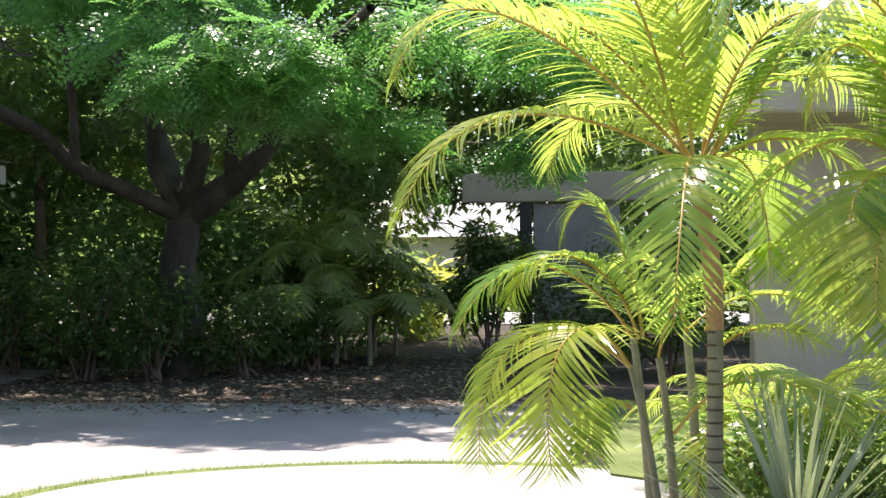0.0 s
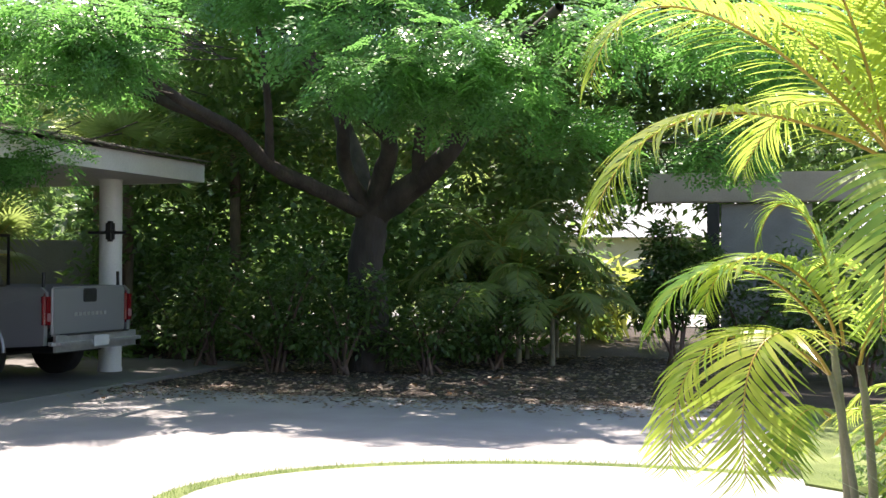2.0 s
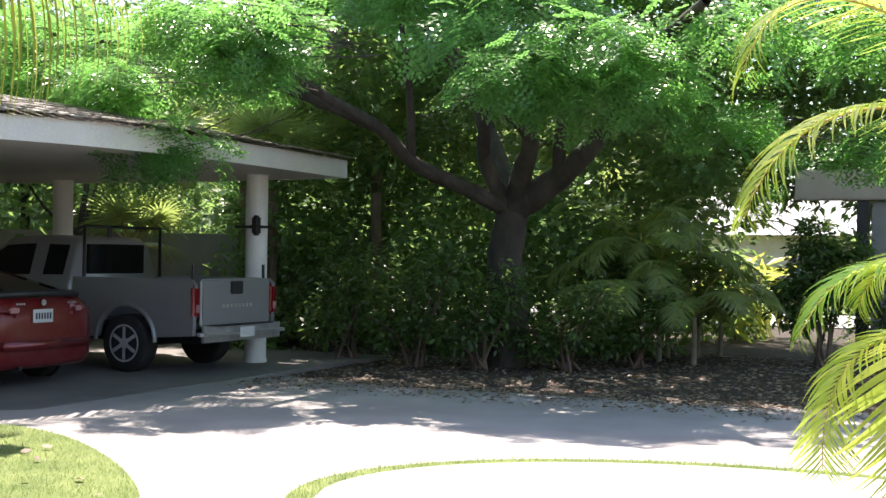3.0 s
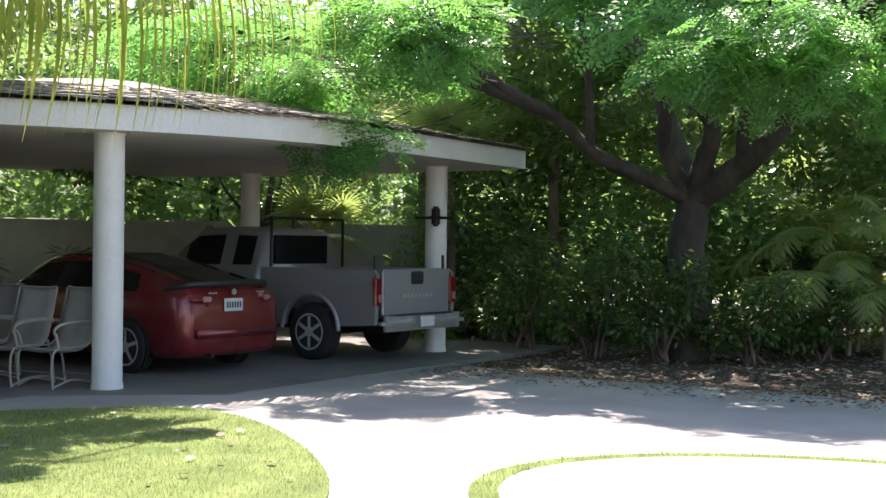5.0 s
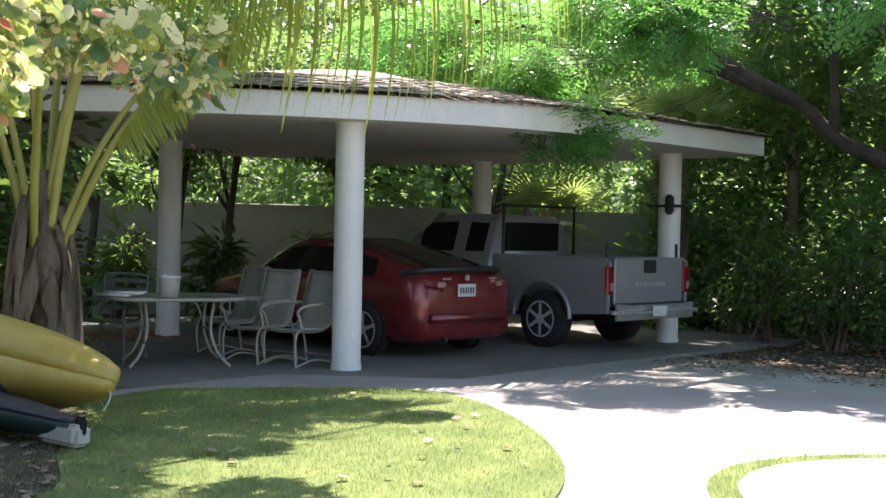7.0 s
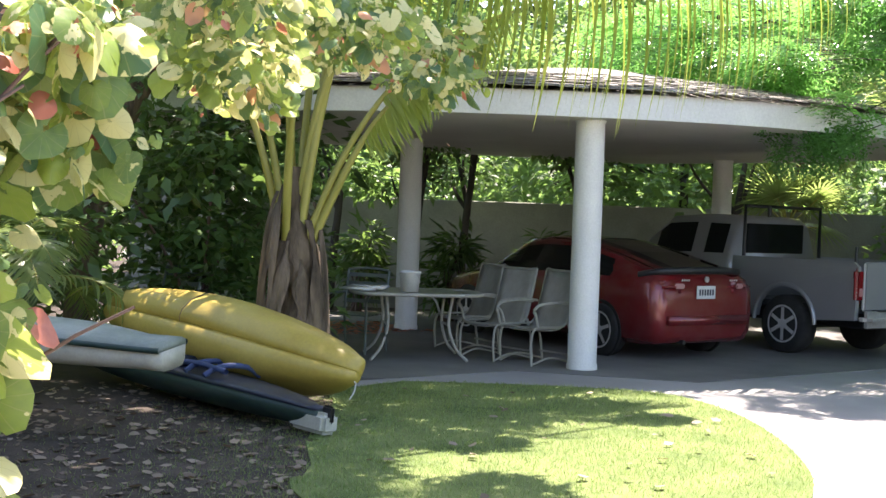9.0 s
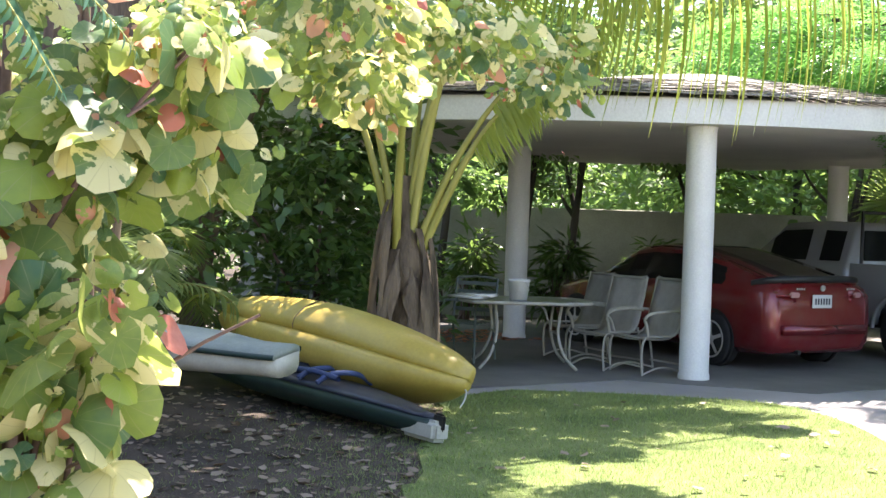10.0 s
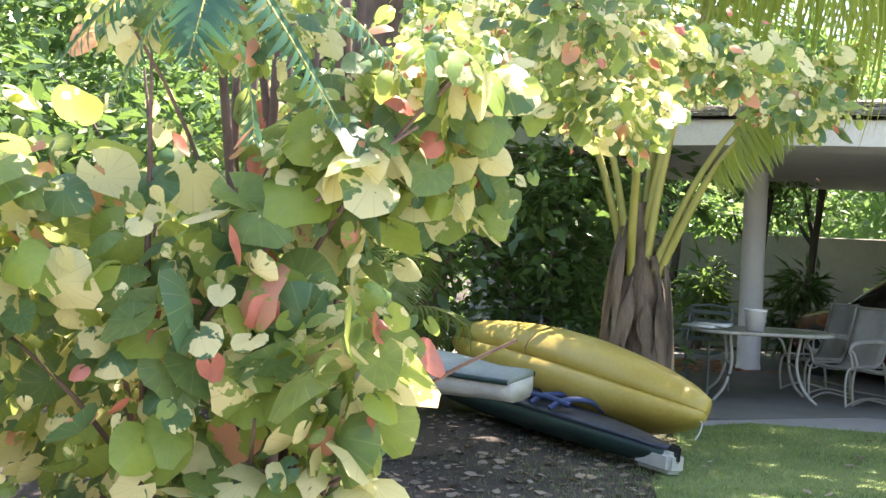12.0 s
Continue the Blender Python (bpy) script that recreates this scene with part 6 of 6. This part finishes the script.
# ---- house beside the palms ----
M_HOUSE = surface("grey_beige_render", (0.40, 0.35, 0.28), (0.52, 0.46, 0.38), 1.0, 40, 0.85, bump=0.2)
wall_run("wall_house", (1.15, 12.44), (9.0, 13.6), 2.9, 0.25, M_HOUSE, "grey-beige rendered house wall behind the palms")
tagged(part("eaves", box_bm((8.6, 1.3, 0.28), (0, 0, 0), 0.02, 2), M_HOUSE, None), "beige boxed eaves of the house", "eaves", kind="structure").matrix_basis = pose(5.3, 12.6, 3.0, 0, 0, 8.4)
win = empty("window_1", pose(2.75, 12.53, 1.75, 0, 0, 8.4), "dark window in the house wall", "window", kind="structure")
part("window_frame", box_bm((1.3, 0.06, 1.1), (0, -0.04, 0), 0.02, 2), M_WHITE, win)
part("pane", box_bm((1.14, 0.02, 0.94), (0, -0.075, 0), 0.003, 1), M_TINT, win)

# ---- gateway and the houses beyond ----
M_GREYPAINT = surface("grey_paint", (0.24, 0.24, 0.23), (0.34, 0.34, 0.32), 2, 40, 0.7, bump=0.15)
gate = empty("gatehouse", pose(0, 0, 0), "beige gatehouse with a dark post at the driveway's end", "gatehouse")
part("beam", box_bm((3.6, 0.4, 0.50), (-1.12, 21.3, 2.80), 0.02, 2), M_HOUSE, gate, "beige roof beam")
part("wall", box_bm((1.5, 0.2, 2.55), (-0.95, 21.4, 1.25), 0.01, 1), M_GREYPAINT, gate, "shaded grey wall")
part("post", box_bm((0.2, 0.2, 2.55), (-1.82, 21.2, 1.25), 0.01, 1), M_BLACK, gate, "dark square post")
house = empty("neighbour_house", pose(-4, 58, 0), "sunlit beige house with a light grey roof across the street", "house")
part("wall", box_bm((16, 6, 2.6), (0, 0, 1.3), 0.02, 1), M_HOUSE, house, "sunlit beige wall")
M_PALEROOF = surface("pale_grey_roof", (0.42, 0.42, 0.45), (0.55, 0.55, 0.58), 1, 20, 0.7, bump=0.3)
bm = box_bm((17, 7.4, 0.3), (0, 0, 2.75), 0.0)
for v in bm.verts:
    if v.co.z > 2.8:
        v.co.z += 2.2
        v.co.y *= 0.05
        v.co.x *= 0.8
part("roof", bm, M_PALEROOF, house, "light grey pitched roof")
shrub((-4.33, 24.62), [(-4.33, 24.62, 0.9, 0.45, 0.4, 0.9), (-4.16, 25.66, 0.9, 0.45, 0.4, 0.9), (-4.59, 23.56, 0.9, 0.45, 0.4, 0.9)], 150, "sunlit garden plants with strap leaves by the street", M_COCO, (0.5, 1.0), shape=LONGLEAF)
shrub((-1.3, 19.8), [(-1.3, 19.8, 0.8, 0.8, 0.5, 0.8), (-0.5, 19.9, 1.1, 0.7, 0.5, 0.9)], 2000, "dense dark hedge bush at the end of the driveway")
shrub((0.4, 16.5), [(0.4, 16.5, 1.0, 0.9, 0.7, 1.0), (1.2, 16.8, 1.6, 0.9, 0.8, 0.9), (-0.3, 17.0, 0.7, 0.6, 0.6, 0.7)], 2600, "dense dark hedge bush behind the palms", size=(0.1, 0.18))

# ---- woods that close the view ----
def woods(name, n, size, spots, label, mat):
    B = [(x, y, z, r, r, r * 0.8) for x, y, z, r in spots]
    at, o = in_blobs(B, n, rng, 0.2)
    w = o + rng.standard_normal((n, 3)) * 0.8
    w[:, 2] = w[:, 2] * 0.5 - 0.3
    V, F = strew(LEAF, at, frames(w, spin=rng.uniform(-1, 1, n)), rng.uniform(*size, n))
    return tagged(put(name, mesh_np(name, V, F, mat)), label, "woods", kind="stuff")


def arc_spots(a0, a1, step, d0, d1, z0, z1, r, gap=None):
    out = []
    for a in np.arange(a0, a1, step):
        for z in np.arange(z0, z1, r * 0.9):
            if gap and gap[0] < a < gap[1] and z < gap[2]:
                continue
            d = rng.uniform(d0, d1)
            out.append((-math.sin(radians(a)) * d, math.cos(radians(a)) * d, z + rng.uniform(-0.3, 0.3), r * rng.uniform(0.8, 1.2)))
    return out


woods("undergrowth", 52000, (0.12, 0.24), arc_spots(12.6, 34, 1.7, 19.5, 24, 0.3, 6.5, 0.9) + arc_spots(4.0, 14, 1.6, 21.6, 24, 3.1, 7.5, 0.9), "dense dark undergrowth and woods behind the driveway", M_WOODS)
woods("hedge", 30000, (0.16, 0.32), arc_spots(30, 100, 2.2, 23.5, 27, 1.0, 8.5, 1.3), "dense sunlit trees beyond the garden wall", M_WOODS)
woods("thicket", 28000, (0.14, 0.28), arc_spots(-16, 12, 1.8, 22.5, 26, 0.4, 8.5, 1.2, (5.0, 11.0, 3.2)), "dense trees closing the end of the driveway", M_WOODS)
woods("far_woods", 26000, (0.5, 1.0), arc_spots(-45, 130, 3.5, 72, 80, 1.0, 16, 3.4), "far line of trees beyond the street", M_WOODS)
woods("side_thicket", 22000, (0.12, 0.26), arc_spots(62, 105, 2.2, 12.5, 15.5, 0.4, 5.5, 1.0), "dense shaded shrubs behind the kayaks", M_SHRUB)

# ---- distant trees behind everything, and an added house wall behind the viewer ----
M_FARTREES = surface("distant_leafage", (0.025, 0.055, 0.012), (0.10, 0.17, 0.04), 0.35, 2.2, 0.9, bump=0.8, dist=0.3)
bm = bmesh.new()
last = None
for k in range(121):
    a = radians(12.5 + k)
    x, y = -math.sin(a) * 62, math.cos(a) * 62
    tip = 12.5 + 2.0 * noise.noise(Vector((k * 0.35, 0, 0))) + 1.2 * noise.noise(Vector((k * 1.3, 5, 0)))
    row = [bm.verts.new((x * (1 + 0.02 * noise.noise(Vector((k * 0.7, z, 0)))), y, z)) for z in (-0.1, 3, 6, 9, tip)]
    if last:
        for i in range(4):
            bm.faces.new((last[i], row[i], row[i + 1], last[i + 1]))
    last = row
tagged(part("backdrop", bm, M_FARTREES, None, "", True), "distant dark green trees beyond the gardens", "backdrop", kind="structure")
# unseen wall and eaves, added to block low sky light from behind
wall_run("wall_back", (14.0, -6.2), (-16.0, -6.2), 3.0, 0.25, M_HOUSE, "plain rendered wall added behind the viewer to cut sky light")
tagged(part("eaves_back", box_bm((30, 3.0, 0.25), (-1, -5.2, 3.15), 0.02, 1), M_HOUSE, None), "boxed eaves added over the unseen wall to shade it", "eaves", kind="structure")

# ---- litter and grass ----
def scattered(name, n, box, size, label, mat, shape=LEAF, inside=None, z=0.0, flat=0.25):
    x, y = rng.uniform(box[0], box[1], n), rng.uniform(box[2], box[3], n)
    if inside is not None:
        keep = inside(x, y)
        x, y = x[keep], y[keep]
    k = len(x)
    a = rng.uniform(0, 6.28, k)
    way = np.stack([np.cos(a), np.sin(a), rng.uniform(-flat, flat, k) * 0.5], 1)
    V, F = strew(shape, np.stack([x, y, np.full(k, z)], 1), frames(way, spin=rng.uniform(-flat, flat, k) * 2), rng.uniform(*size, k))
    V[:, 2] = np.maximum(V[:, 2], z - 0.005)
    return tagged(put(name, mesh_np(name, V, F, mat)), label, "leaf litter", kind="stuff")


LP = np.array(lawn_line)


def in_lawn(x, y):
    c = np.zeros(len(x), bool)
    n = len(LP)
    for i in range(n):
        x0, y0 = LP[i]
        x1, y1 = LP[(i + 1) % n]
        if abs(y1 - y0) < 1e-9:
            continue
        hit = ((y0 > y) != (y1 > y)) & (x < (x1 - x0) * (y - y0) / (y1 - y0) + x0)
        c ^= hit
    return c


BIGLEAF = (np.array([(0, 0, 0), (-0.26, 0.22, 0.08), (-0.30, 0.55, 0.02), (0, 1.0, 0.10), (0.28, 0.60, 0.05), (0.27, 0.2, 0.0)]), np.array([[0, 5, 2, 1], [5, 4, 3, 2]]))
scattered("leaf_litter", 11000, (-10.5, -1.0, 10.9, 20), (0.04, 0.085), "brown fallen leaves in the shade of the trees", M_LITTER, BIGLEAF, None, -0.035)
scattered("drive_litter", 7000, (-8.2, -0.9, 11.6, 13.2), (0.03, 0.07), "brown fallen leaves on the driveway's far edge", M_LITTER, BIGLEAF, lambda x, y: rng.random(len(x)) < ((y - 11.6) / 1.6) ** 1.5, 0.006)
scattered("lawn_leaves", 55, (-9.2, -5.0, 3.6, 7.5), (0.05, 0.11), "dry fallen leaves lying on the lawn", M_LITTER, BIGLEAF, in_lawn, 0.055)
scattered("fallen_leaves", 2200, (-10.5, -4.0, 0.6, 5.2), (0.03, 0.10), "dry fallen leaves on bare soil by the kayaks", M_LITTER, BIGLEAF, lambda x, y: ~in_lawn(x, y), 0.024)
scattered("red_litter", 420, (-15.25, -13.65, 7.89, 9.79), (0.05, 0.11), "reddish fallen leaves lit by the sun behind the patio", M_PINK, BIGLEAF, None, 0.012)
# thin grass that runs out from the lawn over the soil
nx = rng.uniform(-9.4, -4.2, 60000), rng.uniform(1.6, 5.4, 60000)
edge = np.min(np.hypot(nx[0][:, None] - LP[None, :, 0], nx[1][:, None] - LP[None, :, 1]), axis=1)
keep = ~in_lawn(*nx) & (rng.random(60000) < 0.75 * np.exp(-edge / 0.6)) & (nx[0] < -3.3 - 0.4 * nx[1])
gx, gy = nx[0][keep], nx[1][keep]
k = len(gx)
way = np.stack([rng.standard_normal(k) * 0.6, rng.standard_normal(k) * 0.6, np.ones(k)], 1)
GRASS = (np.array([(-0.06, 0, 0), (0.06, 0, 0), (0.03, 0.6, 0.05), (0, 1, 0.2)]), np.array([[0, 1, 2, 3]]))
tagged(put("thin_grass", mesh_np("thin_grass", *strew(GRASS, np.stack([gx, gy, np.full(k, 0.016)], 1), frames(way, spin=rng.uniform(-3, 3, k)), rng.uniform(0.018, 0.036, k)), M_GRASS)), "thin grass running out over the soil", "grass", kind="stuff")
n = 60000
x, y = rng.uniform(-9.7, -3, n), rng.uniform(2.2, 8.3, n)
keep = in_lawn(x, y)
x, y = x[keep], y[keep]
k = len(x)
way = np.stack([rng.standard_normal(k) * 0.5, rng.standard_normal(k) * 0.5, np.ones(k)], 1)
GRASS = (np.array([(-0.06, 0, 0), (0.06, 0, 0), (0.03, 0.6, 0.05), (0, 1, 0.2)]), np.array([[0, 1, 2, 3]]))
tagged(put("grass", mesh_np("grass", *strew(GRASS, np.stack([x, y, np.full(k, 0.028)], 1), frames(way, spin=rng.uniform(-3, 3, k)), rng.uniform(0.02, 0.042, k)), M_GRASS)), "short green lawn grass", "grass", kind="stuff")
a = rng.uniform(0, 6.283, 5000)
rr = rng.uniform(0.93, 1.0, 5000)
way = np.stack([rng.standard_normal(5000) * 0.4, rng.standard_normal(5000) * 0.4, np.ones(5000)], 1)
tagged(put("strip_grass", mesh_np("strip_grass", *strew(GRASS, np.stack([-1.2 + 3.05 * rr * np.cos(a), 7.2 + 2.05 * rr * np.sin(a), np.full(5000, 0.004)], 1), frames(way, spin=rng.uniform(-3, 3, 5000)), rng.uniform(0.02, 0.045, 5000)), M_GRASS)), "short grass growing in the curved strip", "grass", kind="stuff")

# ---- roof shingles, course by course ----
tile = box_bm((0.15, 0.30, 0.014), (0, 0, 0.0), 0.003, 1)
tile_me = bpy.data.meshes.new("shingle")
tile.to_mesh(tile_me)
tile.free()
M_TILE = surface("split_shingle", (0.10, 0.085, 0.07), (0.36, 0.33, 0.30), 5.0, 40, 0.6, bump=0.6, dist=0.01, stretch=(3, 0.4, 1))
tile_me.materials.append(M_TILE)
spots = []
for k in range(9):
    a, b = roof_ring(k), roof_ring(k + 1)
    for i in range(3, 39):
        seg = (a[i + 1] - a[i])
        m = max(1, int(round(seg.length / 0.155)))
        for j in range(m):
            f = (j + 0.5) / m
            lo, hi = a[i].lerp(a[i + 1], f), b[i].lerp(b[i + 1], f)
            up = (hi - lo).normalized()
            side = seg.normalized()
            nrm = side.cross(up).normalized()
            if nrm.z < 0:
                nrm, side = -nrm, -side
            tilt = nrm * (0.012 + 0.010 * rng.random())
            t3 = Matrix((side, up, nrm)).transposed().to_4x4()
            spots.append((k, i, Matrix.Translation(lo + up * 0.12 + tilt) @ t3 @ pose(0, 0, 0, -3.5 + rng.uniform(-2, 2), 0, rng.uniform(-2, 2))))
own = [s for s in spots if s[0] < 5 and 8 <= s[1] <= 34]
own, others = own[:300], [s for s in spots if s not in own[:300]]
for _, _, m4 in own:
    o = put("shingle", tile_me, deck)
    o.matrix_basis = m4
TV = np.array([v.co[:] for v in tile_me.vertices])
TF = np.array([list(f.vertices) if len(f.vertices) == 4 else [*f.vertices, f.vertices[-1]] for f in tile_me.polygons])
TF = TF[[len(set(f)) == 4 for f in TF.tolist()]]
tagged(put("shingles", mesh_np("shingles", *strew((TV, TF), np.array([m.translation[:] for _, _, m in others]), np.array([np.array(m.to_3x3()) for _, _, m in others]), np.ones(len(others))), M_TILE), deck, "rest of the wooden shingles"), kind="stuff")
